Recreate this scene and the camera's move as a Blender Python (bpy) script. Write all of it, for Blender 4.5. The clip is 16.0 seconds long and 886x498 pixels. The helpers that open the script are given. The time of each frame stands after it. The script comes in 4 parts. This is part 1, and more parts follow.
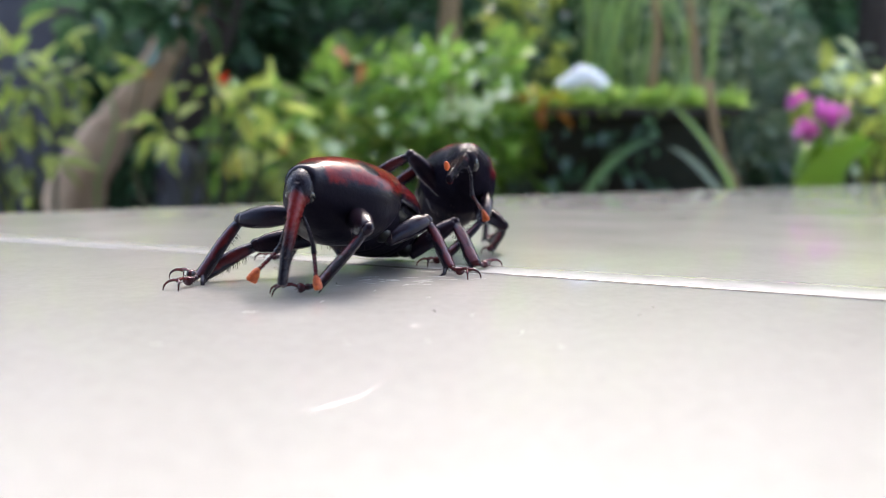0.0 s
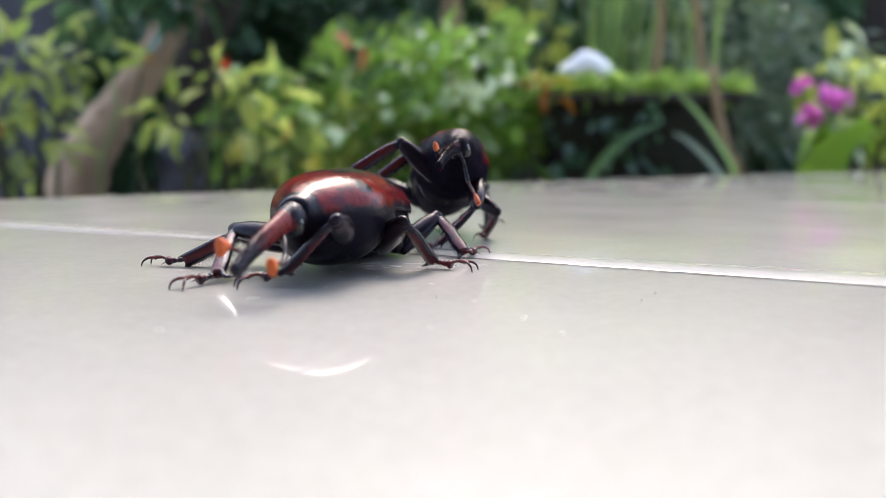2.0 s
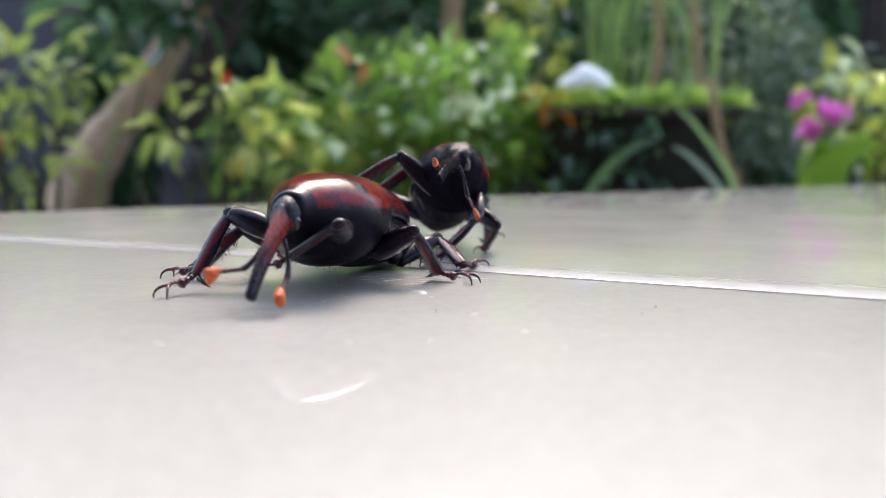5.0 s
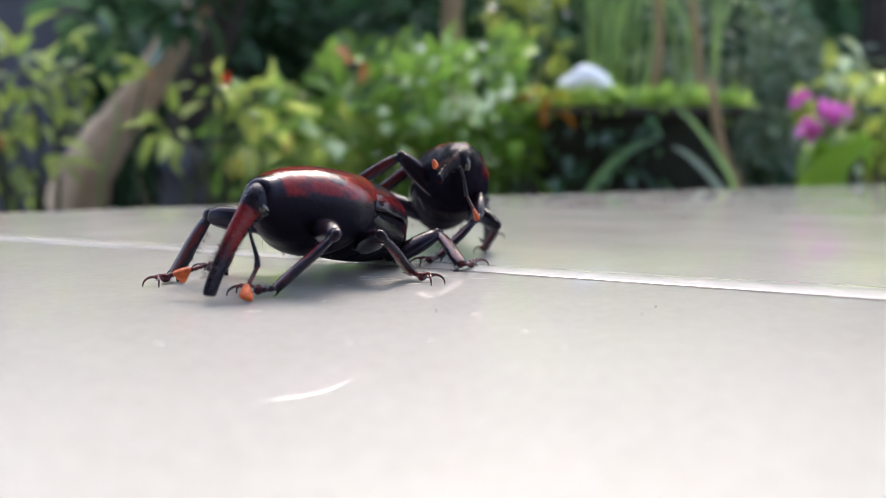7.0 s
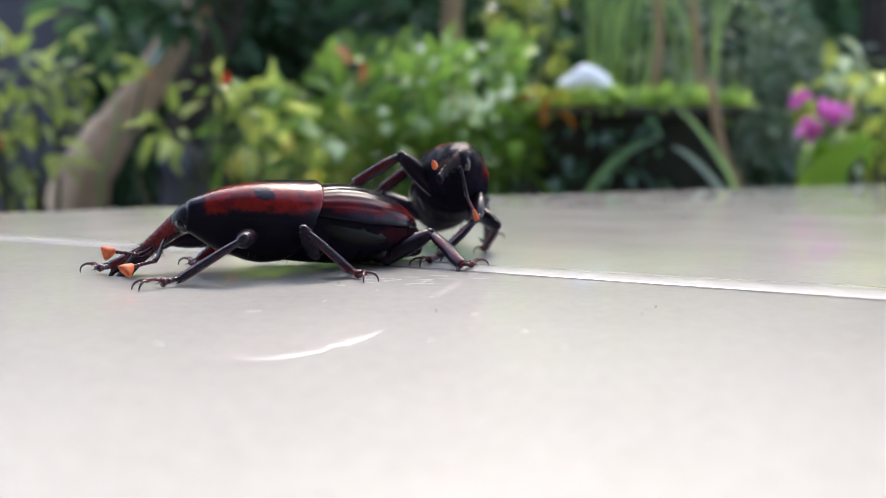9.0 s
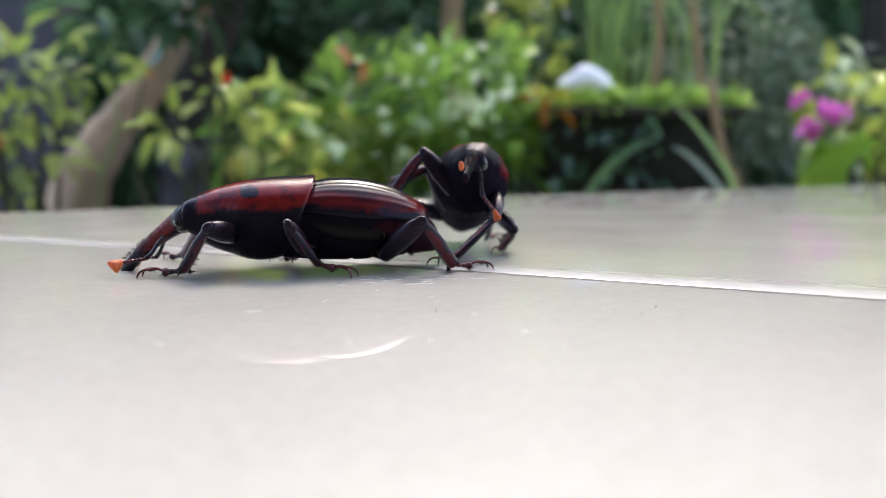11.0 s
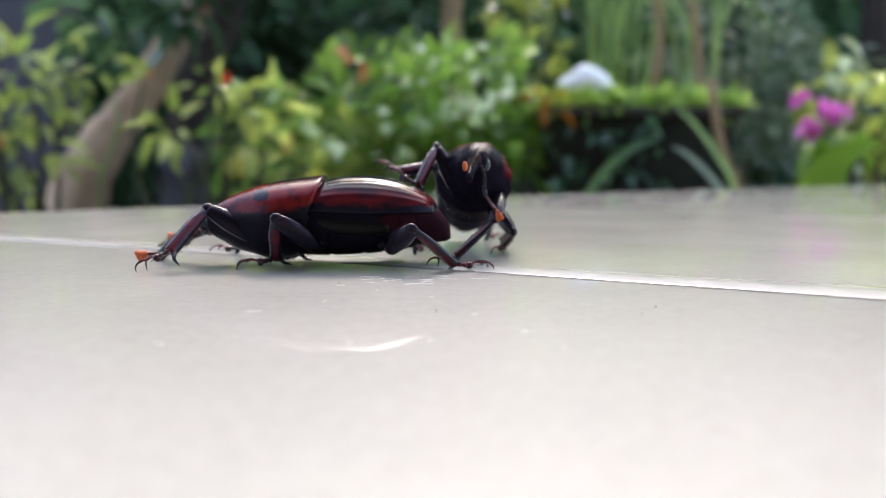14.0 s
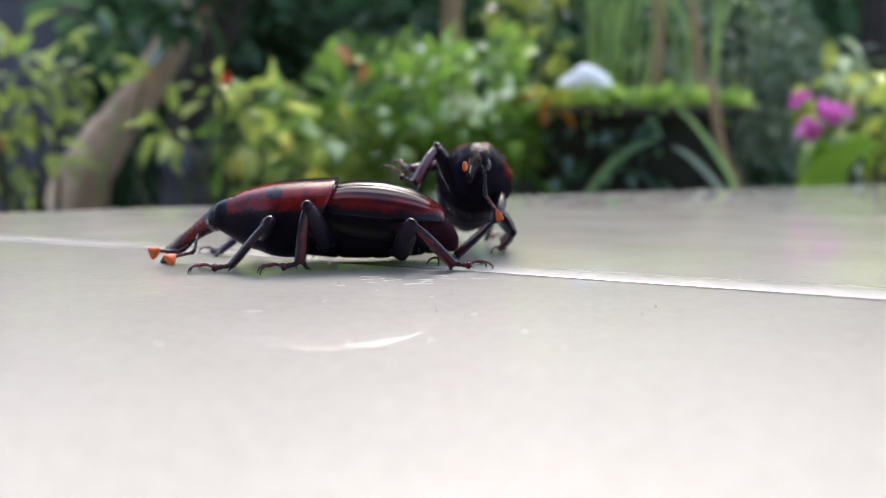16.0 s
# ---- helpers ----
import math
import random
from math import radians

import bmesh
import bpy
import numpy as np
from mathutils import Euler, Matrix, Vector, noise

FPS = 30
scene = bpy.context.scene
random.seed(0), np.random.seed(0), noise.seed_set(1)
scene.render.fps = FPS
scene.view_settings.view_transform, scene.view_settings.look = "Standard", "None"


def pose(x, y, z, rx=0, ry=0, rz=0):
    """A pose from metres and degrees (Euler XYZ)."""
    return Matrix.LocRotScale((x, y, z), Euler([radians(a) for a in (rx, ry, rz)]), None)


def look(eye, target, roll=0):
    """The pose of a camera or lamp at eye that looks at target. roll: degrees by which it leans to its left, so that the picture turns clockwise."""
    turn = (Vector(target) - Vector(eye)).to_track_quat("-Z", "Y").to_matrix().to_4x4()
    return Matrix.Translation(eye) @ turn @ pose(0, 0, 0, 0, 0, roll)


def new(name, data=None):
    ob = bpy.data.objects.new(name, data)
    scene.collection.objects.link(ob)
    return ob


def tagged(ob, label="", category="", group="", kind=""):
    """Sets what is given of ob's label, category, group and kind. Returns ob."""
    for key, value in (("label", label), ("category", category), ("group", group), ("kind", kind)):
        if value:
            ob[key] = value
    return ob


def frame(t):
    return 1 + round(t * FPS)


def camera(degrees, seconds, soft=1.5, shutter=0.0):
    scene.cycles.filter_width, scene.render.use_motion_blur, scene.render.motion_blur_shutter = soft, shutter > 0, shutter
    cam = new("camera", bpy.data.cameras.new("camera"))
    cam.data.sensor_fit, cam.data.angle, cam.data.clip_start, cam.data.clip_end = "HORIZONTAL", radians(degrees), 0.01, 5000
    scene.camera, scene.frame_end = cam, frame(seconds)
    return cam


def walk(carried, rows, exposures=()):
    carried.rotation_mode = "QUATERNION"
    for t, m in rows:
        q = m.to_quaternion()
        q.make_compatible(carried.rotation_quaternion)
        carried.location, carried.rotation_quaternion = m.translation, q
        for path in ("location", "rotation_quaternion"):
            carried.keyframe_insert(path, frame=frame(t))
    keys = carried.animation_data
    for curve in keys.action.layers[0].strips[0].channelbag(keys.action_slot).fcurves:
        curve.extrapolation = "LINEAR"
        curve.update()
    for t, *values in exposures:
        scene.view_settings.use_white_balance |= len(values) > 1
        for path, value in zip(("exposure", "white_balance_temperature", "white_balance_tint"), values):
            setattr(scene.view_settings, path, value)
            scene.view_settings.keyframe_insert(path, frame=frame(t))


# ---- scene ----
cam = camera(62.2, 16.0, soft=0.9, shutter=0.4)
cam.data.dof.use_dof = True
cam.data.dof.focus_distance = 0.094
cam.data.dof.aperture_fstop = 18.5
EYE = (0.0, 0.0, 0.014)


def aim(t, tilt, turn):
    return (t, pose(*EYE, 90 - tilt, 0, turn))


# the phone lies on the tiles and only rocks a little at the start
walk(cam, [aim(0, 6.06, -0.18), aim(0.5, 6.41, -0.13), aim(1.0, 6.63, 0.0), aim(1.5, 7.01, 0.0), aim(2.0, 7.14, 0.0),
           aim(2.5, 6.76, -0.04), aim(3.0, 6.12, 0.0), aim(3.5, 6.10, 0.0), aim(9.0, 6.10, 0.0), aim(16.0, 6.10, 0.0)],
     exposures=[(0, 2.82, 6780, 10.0), (1.0, 2.75, 6780, 10.0), (2.4, 2.69, 6780, 10.0), (16, 2.69, 6780, 10.0)])

# ---- daylight ----
world = bpy.data.worlds.new("sky")
scene.world = world
world.use_nodes = True
wn = world.node_tree.nodes
sky = wn.new("ShaderNodeTexSky")
sky.sky_type, sky.sun_disc = "NISHITA", False
sky.sun_elevation, sky.sun_rotation = radians(48), radians(6)
sky.dust_density, sky.air_density = 4.0, 1.0
wn["Background"].inputs["Strength"].default_value = 0.15
world.node_tree.links.new(sky.outputs[0], wn["Background"].inputs["Color"])
sun = new("sun", bpy.data.lights.new("sun", "SUN"))
sun.data.energy, sun.data.angle, sun.data.color = 0.32, radians(15), (0.90, 0.91, 1.0)
sun.matrix_basis = look((0.7, 6.65, 7.4), (0, 0, 0))


# ---- materials ----
# the way of the tile joints, and a point on the nearest one
U, V = Vector((0.8888, -0.4583, 0)), Vector((0.4583, 0.8888, 0))
P0 = Vector((-0.0315, 0.1223, 0))


def node_mat(name, build, rough=0.5, metal=0.0, spec=0.5, coat=0.0):
    m = bpy.data.materials.new(name)
    m.use_nodes = True
    nt = m.node_tree
    b = nt.nodes["Principled BSDF"]
    b.inputs["Roughness"].default_value, b.inputs["Metallic"].default_value = rough, metal
    b.inputs["Specular IOR Level"].default_value, b.inputs["Coat Weight"].default_value = spec, coat
    build(nt, b)
    return m


def nd(nt, kind, **values):
    n = nt.nodes.new("ShaderNode" + kind)
    for k, v in values.items():
        n.inputs[k.replace("_", " ")].default_value = v
    return n


def where(nt, scale=1.0, stretch=(1, 1, 1)):
    tc, mp = nt.nodes.new("ShaderNodeTexCoord"), nt.nodes.new("ShaderNodeMapping")
    nt.links.new(tc.outputs["Object"], mp.inputs["Vector"])
    mp.inputs["Scale"].default_value = [scale * s for s in stretch]
    return mp.outputs["Vector"]


def noise_of(nt, vec, scale, detail=3.0, rough=0.55):
    n = nd(nt, "TexNoise", Scale=scale, Detail=detail, Roughness=rough)
    nt.links.new(vec, n.inputs["Vector"])
    return n.outputs["Fac"]


def ramp(nt, fac, *stops):
    r = nt.nodes.new("ShaderNodeValToRGB")
    while len(r.color_ramp.elements) < len(stops):
        r.color_ramp.elements.new(0.5)
    for e, (p, c) in zip(r.color_ramp.elements, stops):
        e.position, e.color = p, (*c, 1) if len(c) == 3 else c
    nt.links.new(fac, r.inputs["Fac"])
    return r.outputs["Color"]


def mix(nt, fac, a, b):
    m = nt.nodes.new("ShaderNodeMix")
    m.data_type = "RGBA"
    for sock, v in ((m.inputs["Factor"], fac), (m.inputs[6], a), (m.inputs[7], b)):
        if isinstance(v, (tuple, float, int)):
            sock.default_value = (*v, 1) if isinstance(v, tuple) else v
        else:
            nt.links.new(v, sock)
    return m.outputs[2]


def calc(nt, op, a, b=0.0, clamp=False):
    m = nt.nodes.new("ShaderNodeMath")
    m.operation, m.use_clamp = op, clamp
    for sock, v in zip(m.inputs, (a, b)):
        if isinstance(v, (float, int)):
            sock.default_value = v
        else:
            nt.links.new(v, sock)
    return m.outputs[0]


def bump(nt, b, height, strength, distance):
    n = nd(nt, "Bump", Strength=strength, Distance=distance)
    nt.links.new(height, n.inputs["Height"])
    nt.links.new(n.outputs[0], b.inputs["Normal"])


def axes(nt):
    s = nt.nodes.new("ShaderNodeSeparateXYZ")
    nt.links.new(where(nt, 1000.0), s.inputs[0])
    return s.outputs


def band(nt, v, lo, hi):
    """0 below lo, 1 above hi, smooth between."""
    r = nt.nodes.new("ShaderNodeMapRange")
    r.interpolation_type = "SMOOTHSTEP"
    nt.links.new(v, r.inputs["Value"])
    r.inputs["From Min"].default_value, r.inputs["From Max"].default_value = lo, hi
    return r.outputs[0]


BLACK, RED = (0.0040, 0.0036, 0.0064), (0.09, 0.0065, 0.0075)


# gloss of each kind: roughness from and to, specular level, height and scale of the fine relief
SHEEN = {"pronotum": (0.10, 0.2, 0.15, 0.00016, 1.3), "dark_pronotum": (0.12, 0.26, 0.07, 0.0010, 1.1), "elytra": (0.10, 0.2, 0.09, 0.00004, 4.0),
         "tail": (0.18, 0.34, 0.14, 0.00006, 3.0), "rostrum": (0.2, 0.4, 0.16, 0.0002, 5.0), "dark_rostrum": (0.10, 0.2, 0.015, 0.0003, 1.6),
         "tibia": (0.11, 0.24, 0.32, 0.0002, 4.0), "femur": (0.12, 0.26, 0.14, 0.0001, 3.0), "tarsus": (0.13, 0.28, 0.34, 0.00016, 6.0),
         "plain": (0.2, 0.38, 0.2, 0.0001, 5.0)}


def chitin(kind):
    def build(nt, b):
        v = where(nt, 1000.0)
        x, y, z = axes(nt)
        wob = noise_of(nt, v, 0.45, 3)
        ragged = noise_of(nt, v, 2.2, 4)
        fine = noise_of(nt, v, 6.0, 4)
        side = calc(nt, "ABSOLUTE", y)

        def plus(a, noise_fac, k):
            return calc(nt, "ADD", a, calc(nt, "MULTIPLY", calc(nt, "SUBTRACT", noise_fac, 0.5), k))

        def spot(a, a0, ka, c, c0, kc):
            return calc(nt, "ADD", calc(nt, "POWER", calc(nt, "MULTIPLY", calc(nt, "SUBTRACT", a, a0), ka), 2.0),
                        calc(nt, "POWER", calc(nt, "MULTIPLY", calc(nt, "SUBTRACT", c, c0), kc), 2.0))

        if kind == "pronotum":
            # a red saddle over black flanks, with a dark streak along the back and a dark spot on each side
            line = plus(plus(calc(nt, "ADD", z, calc(nt, "MULTIPLY", x, 0.10)), wob, 2.6), ragged, 0.7)
            red = band(nt, line, 1.4, 2.4)
            red = calc(nt, "MULTIPLY", red, calc(nt, "SUBTRACT", 1.0, calc(nt, "MULTIPLY", band(nt, plus(z, wob, 2.4), 4.3, 5.4), 0.6)))
            red = calc(nt, "MULTIPLY", red, band(nt, plus(spot(x, 7.6, 0.75, z, 3.5, 1.1), ragged, 1.0), 0.5, 1.3))
            red = calc(nt, "MULTIPLY", red, band(nt, plus(spot(x, 2.6, 0.22, side, 1.7, 0.9), wob, 3.0), 0.9, 1.7))
            red = calc(nt, "MULTIPLY", red, band(nt, calc(nt, "SUBTRACT", calc(nt, "MULTIPLY", wob, 3.0), x), -13.4, -12.4))
            red = calc(nt, "MULTIPLY", red, calc(nt, "ADD", 0.5, calc(nt, "MULTIPLY", band(nt, noise_of(nt, v, 0.42, 3), 0.36, 0.47), 0.5)))
        elif kind == "dark_pronotum":
            # only the rim of one flank and the crown are red
            red = calc(nt, "MULTIPLY", band(nt, plus(y, wob, 2.0), 3.7, 5.2), calc(nt, "MULTIPLY", band(nt, plus(z, ragged, 1.5), -1.5, 0.2), 0.7))
            red = calc(nt, "ADD", red, calc(nt, "MULTIPLY", band(nt, plus(z, wob, 5.0), 3.4, 4.6), 0.6), True)
        elif kind == "elytra":
            # a long red band on each flank between the black crown and the black hem
            mid = plus(plus(calc(nt, "ADD", z, calc(nt, "MULTIPLY", x, -0.06)), wob, 2.2), ragged, 0.5)
            red = calc(nt, "MULTIPLY", band(nt, mid, 1.5, 2.4), calc(nt, "SUBTRACT", 1.0, band(nt, mid, 3.2, 4.6)))
            red = calc(nt, "MULTIPLY", red, calc(nt, "ADD", 0.25, calc(nt, "MULTIPLY", band(nt, noise_of(nt, where(nt, 1000.0, (0.5, 1, 1)), 0.35, 1), 0.34, 0.6), 0.35)))
        elif kind == "tail":
            red = calc(nt, "MULTIPLY", band(nt, calc(nt, "SUBTRACT", calc(nt, "MULTIPLY", wob, 3.0), x), 15.2, 16.6), 0.12)
            patch = calc(nt, "SUBTRACT", 1.0, band(nt, plus(spot(x, -12.0, 0.36, z, -1.0, 0.75), wob, 2.0), 0.5, 1.5))
            red = calc(nt, "ADD", red, calc(nt, "MULTIPLY", patch, 0.18), True)
        elif kind == "rostrum":
            red = calc(nt, "MULTIPLY", band(nt, calc(nt, "MULTIPLY", calc(nt, "ADD", x, calc(nt, "MULTIPLY", wob, 4.0)), -1.0), -11.2, -8.4),
                       band(nt, plus(z, ragged, 0.8), -0.7, 0.0))
            red = calc(nt, "MULTIPLY", red, band(nt, plus(x, ragged, 1.0), 1.8, 2.6))
        elif kind == "tibia":
            # the broad faces are red, the keels and the ends black
            red = calc(nt, "MULTIPLY", band(nt, calc(nt, "SUBTRACT", calc(nt, "MULTIPLY", wob, 1.6), calc(nt, "ABSOLUTE", z)), 0.05, 0.55), 0.55)
            red = calc(nt, "MULTIPLY", red, band(nt, plus(x, ragged, 1.2), 0.9, 2.0))
        elif kind == "femur":
            red = calc(nt, "MULTIPLY", band(nt, calc(nt, "ADD", wob, calc(nt, "MULTIPLY", x, 0.02)), 0.5, 0.72), 0.04)
        elif kind == "tarsus":
            red = calc(nt, "MULTIPLY", band(nt, wob, 0.3, 0.6), 0.6)
        else:
            red = calc(nt, "MULTIPLY", band(nt, wob, 0.6, 0.75), 0.25)
        deep = mix(nt, noise_of(nt, v, 0.9, 4), mix(nt, fine, (0.03, 0.005, 0.005), RED), (0.16, 0.013, 0.010))
        nt.links.new(mix(nt, red, mix(nt, fine, BLACK, (0.0105, 0.009, 0.0155)), deep), b.inputs["Base Color"])
        lo, hi, spec, depth, relief = SHEEN[kind]
        gloss = ramp(nt, ragged, (0.3, (lo,) * 3), (0.75, (hi,) * 3))
        b.inputs["Specular IOR Level"].default_value = spec
        if kind in ("pronotum", "dark_pronotum", "tail"):
            # the underside shines less
            under = band(nt, calc(nt, "SUBTRACT", wob, calc(nt, "ADD", z, 0.5)), -2.4, 0.4)
            gloss = mix(nt, under, gloss, (0.3, 0.3, 0.3) if kind == "pronotum" else (0.5, 0.5, 0.5))
            nt.links.new(calc(nt, "SUBTRACT", spec, calc(nt, "MULTIPLY", under, spec * {"pronotum": 0.84, "tail": 0.95}.get(kind, 0.99))), b.inputs["Specular IOR Level"])
        nt.links.new(gloss, b.inputs["Roughness"])
        height = noise_of(nt, v, relief, 5)
        b.inputs["Specular Tint"].default_value = (0.80, 0.79, 1.0, 1.0)
        if kind == "elytra":
            # fine grooves run the length of each wing case
            groove = calc(nt, "SINE", calc(nt, "MULTIPLY", calc(nt, "ARCTAN2", side, calc(nt, "ADD", z, 3.0)), 26.0))
            height = calc(nt, "ADD", calc(nt, "MULTIPLY", height, 0.3), calc(nt, "MULTIPLY", groove, 0.7))
            depth = 0.00006
        bump(nt, b, height, 0.4, depth)

    return node_mat("chitin_" + kind, build, spec=0.3, coat=0.0)


M = {k: chitin(k) for k in ("pronotum", "dark_pronotum", "elytra", "tail", "rostrum", "tibia", "femur", "tarsus", "plain")}
M["matt"] = node_mat("chitin_matt", lambda nt, b: nt.links.new(ramp(nt, noise_of(nt, where(nt, 1000), 3.0), (0.3, (0.0014,) * 3), (0.7, (0.004, 0.0034, 0.004))), b.inputs["Base Color"]), rough=0.36, spec=0.12)
M["dark_rostrum"] = chitin("dark_rostrum")
M["eye"] = node_mat("eye", lambda nt, b: nt.links.new(ramp(nt, noise_of(nt, where(nt, 1000), 30), (0.4, (0.003,) * 3), (0.6, (0.01,) * 3)), b.inputs["Base Color"]), rough=0.12)
M["club"] = node_mat("club", lambda nt, b: (nt.links.new(ramp(nt, noise_of(nt, where(nt, 1000), 2.0), (0.3, (0.28, 0.032, 0.005)), (0.7, (0.58, 0.115, 0.010))), b.inputs["Base Color"]),
                                           bump(nt, b, noise_of(nt, where(nt, 1000), 14), 0.3, 0.0001)), rough=0.6)
M["bristle"] = node_mat("bristle", lambda nt, b: nt.links.new(ramp(nt, noise_of(nt, where(nt, 1000), 3.0), (0.3, (0.02, 0.008, 0.004)), (0.7, (0.06, 0.02, 0.01))), b.inputs["Base Color"]), rough=0.55)


def tile_build(nt, b):
    v = where(nt)
    cloud, grain = noise_of(nt, v, 14, 5), noise_of(nt, v, 160, 4)
    col = mix(nt, ramp(nt, cloud, (0.3, (0, 0, 0)), (0.7, (1, 1, 1))), (0.216, 0.212, 0.200), (0.308, 0.300, 0.281))
    col = mix(nt, calc(nt, "MULTIPLY", grain, 0.5), col, (0.35, 0.34, 0.325))
    speck = ramp(nt, noise_of(nt, v, 700, 5, 0.7), (0.35, (0, 0, 0)), (0.65, (1, 1, 1)))
    col = mix(nt, calc(nt, "MULTIPLY", speck, 0.45), col, (0.40, 0.39, 0.375))
    nt.links.new(col, b.inputs["Base Color"])
    smear = noise_of(nt, v, 9, 3)
    # the glaze is not quite flat
    wave = nd(nt, "Bump", Strength=0.05, Distance=0.0006)
    nt.links.new(noise_of(nt, v, 110, 2), wave.inputs["Height"])
    nt.links.new(wave.outputs[0], b.inputs["Coat Normal"])
    b.inputs["Roughness"].default_value = 0.29
    nt.links.new(ramp(nt, smear, (0.3, (0.018,) * 3), (0.75, (0.032,) * 3)), b.inputs["Coat Roughness"])
    nt.links.new(ramp(nt, noise_of(nt, v, 22, 4), (0.3, (0.9,) * 3), (0.7, (0.68,) * 3)), b.inputs["Coat Weight"])


M["tile"] = node_mat("polished_tile", tile_build, spec=0.2)


def plain(name, lo, hi, scale, rough, depth=0.0, spec=0.4):
    def build(nt, b):
        v = where(nt)
        n, g = noise_of(nt, v, scale, 5), noise_of(nt, v, scale * 7, 4)
        nt.links.new(mix(nt, calc(nt, "ADD", calc(nt, "MULTIPLY", n, 0.65), calc(nt, "MULTIPLY", g, 0.35)), lo, hi), b.inputs["Base Color"])
        if depth:
            bump(nt, b, calc(nt, "ADD", n, calc(nt, "MULTIPLY", g, 0.4)), 0.7, depth)
    return node_mat(name, build, rough=rough, spec=spec)


M["grout"] = plain("grout", (0.12, 0.115, 0.11), (0.24, 0.23, 0.22), 220, 0.8, 0.0003)


def grout_build(nt, b):
    v = where(nt)
    s = nt.nodes.new("ShaderNodeSeparateXYZ")
    nt.links.new(v, s.inputs[0])
    n = noise_of(nt, v, 300, 5)
    # greyer towards one end, whiter towards the other
    fresh = band(nt, calc(nt, "ADD", s.outputs[0], calc(nt, "MULTIPLY", noise_of(nt, v, 60, 3), 0.03)), -0.03, 0.03)
    col = mix(nt, fresh, mix(nt, n, (0.21, 0.206, 0.198), (0.29, 0.283, 0.274)), mix(nt, n, (0.25, 0.247, 0.242), (0.36, 0.355, 0.348)))
    # the whitening fades out over the tile's edge
    across = calc(nt, "ADD", calc(nt, "MULTIPLY", calc(nt, "SUBTRACT", s.outputs[0], P0.x), V.x), calc(nt, "MULTIPLY", calc(nt, "SUBTRACT", s.outputs[1], P0.y), V.y))
    thin = band(nt, calc(nt, "ADD", across, calc(nt, "MULTIPLY", calc(nt, "SUBTRACT", noise_of(nt, v, 420, 4), 0.5), 0.005)), 0.0006, 0.0064)
    nt.links.new(mix(nt, thin, col, (0.27, 0.265, 0.25)), b.inputs["Base Color"])
    nt.links.new(mix(nt, thin, (0.45,) * 3, (0.95,) * 3), b.inputs["Coat Weight"])
    b.inputs["Coat Roughness"].default_value = 0.08
    bump(nt, b, n, 0.5, 0.00004)


M["white_grout"] = node_mat("white_grout", grout_build, rough=0.7, spec=0.08)
M["soil"] = plain("soil", (0.02, 0.014, 0.009), (0.075, 0.055, 0.035), 18, 0.95, 0.02)
M["bark"] = plain("bark", (0.30, 0.19, 0.115), (0.70, 0.50, 0.35), 24, 0.9, 0.012)
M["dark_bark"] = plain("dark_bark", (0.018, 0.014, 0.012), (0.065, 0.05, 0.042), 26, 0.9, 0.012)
M["grey_post"] = plain("weathered_concrete", (0.05, 0.048, 0.058), (0.115, 0.11, 0.13), 16, 0.9, 0.006)
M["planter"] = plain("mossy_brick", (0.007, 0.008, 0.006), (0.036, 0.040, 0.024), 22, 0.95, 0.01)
M["rim"] = plain("planter_rim", (0.04, 0.035, 0.03), (0.11, 0.10, 0.085), 30, 0.9, 0.006)
M["pale"] = plain("pale_stone", (0.80, 0.80, 0.79), (0.92, 0.92, 0.91), 20, 0.6, 0.003)
M["stalk"] = plain("dry_stalk", (0.22, 0.14, 0.07), (0.42, 0.29, 0.16), 30, 0.8, 0.003)
M["stem"] = plain("green_stem", (0.025, 0.03, 0.012), (0.07, 0.075, 0.03), 40, 0.7, 0.002)
M["wall"] = plain("painted_plaster", (0.05, 0.042, 0.036), (0.09, 0.078, 0.066), 6, 0.85, 0.002)
M["ceiling"] = plain("ceiling_board", (0.06, 0.05, 0.04), (0.10, 0.085, 0.07), 4, 0.85, 0.002)


def leaf_mat(name, lo, hi, gloss=0.4, through_light=0.45, rare=1.8):
    m = bpy.data.materials.new(name)
    m.use_nodes = True
    nt = m.node_tree
    b, out = nt.nodes["Principled BSDF"], nt.nodes["Material Output"]
    geo = nt.nodes.new("ShaderNodeNewGeometry")
    v = where(nt)
    fac = calc(nt, "ADD", calc(nt, "MULTIPLY", calc(nt, "POWER", geo.outputs["Random Per Island"], rare), 1.05), calc(nt, "MULTIPLY", noise_of(nt, v, 60, 3), 0.25))
    col = mix(nt, fac, lo, hi)
    nt.links.new(col, b.inputs["Base Color"])
    b.inputs["Roughness"].default_value = gloss
    tr = nt.nodes.new("ShaderNodeBsdfTranslucent")
    warm = mix(nt, 0.5, col, tuple(min(1.0, c * k) for c, k in zip(hi, (1.1, 1.28, 0.82))))
    nt.links.new(warm, tr.inputs["Color"])
    ms = nt.nodes.new("ShaderNodeMixShader")
    ms.inputs[0].default_value = through_light
    nt.links.new(b.outputs[0], ms.inputs[1])
    nt.links.new(tr.outputs[0], ms.inputs[2])
    nt.links.new(ms.outputs[0], out.inputs["Surface"])
    bump(nt, b, noise_of(nt, v, 120, 2), 0.2, 0.002)
    return m


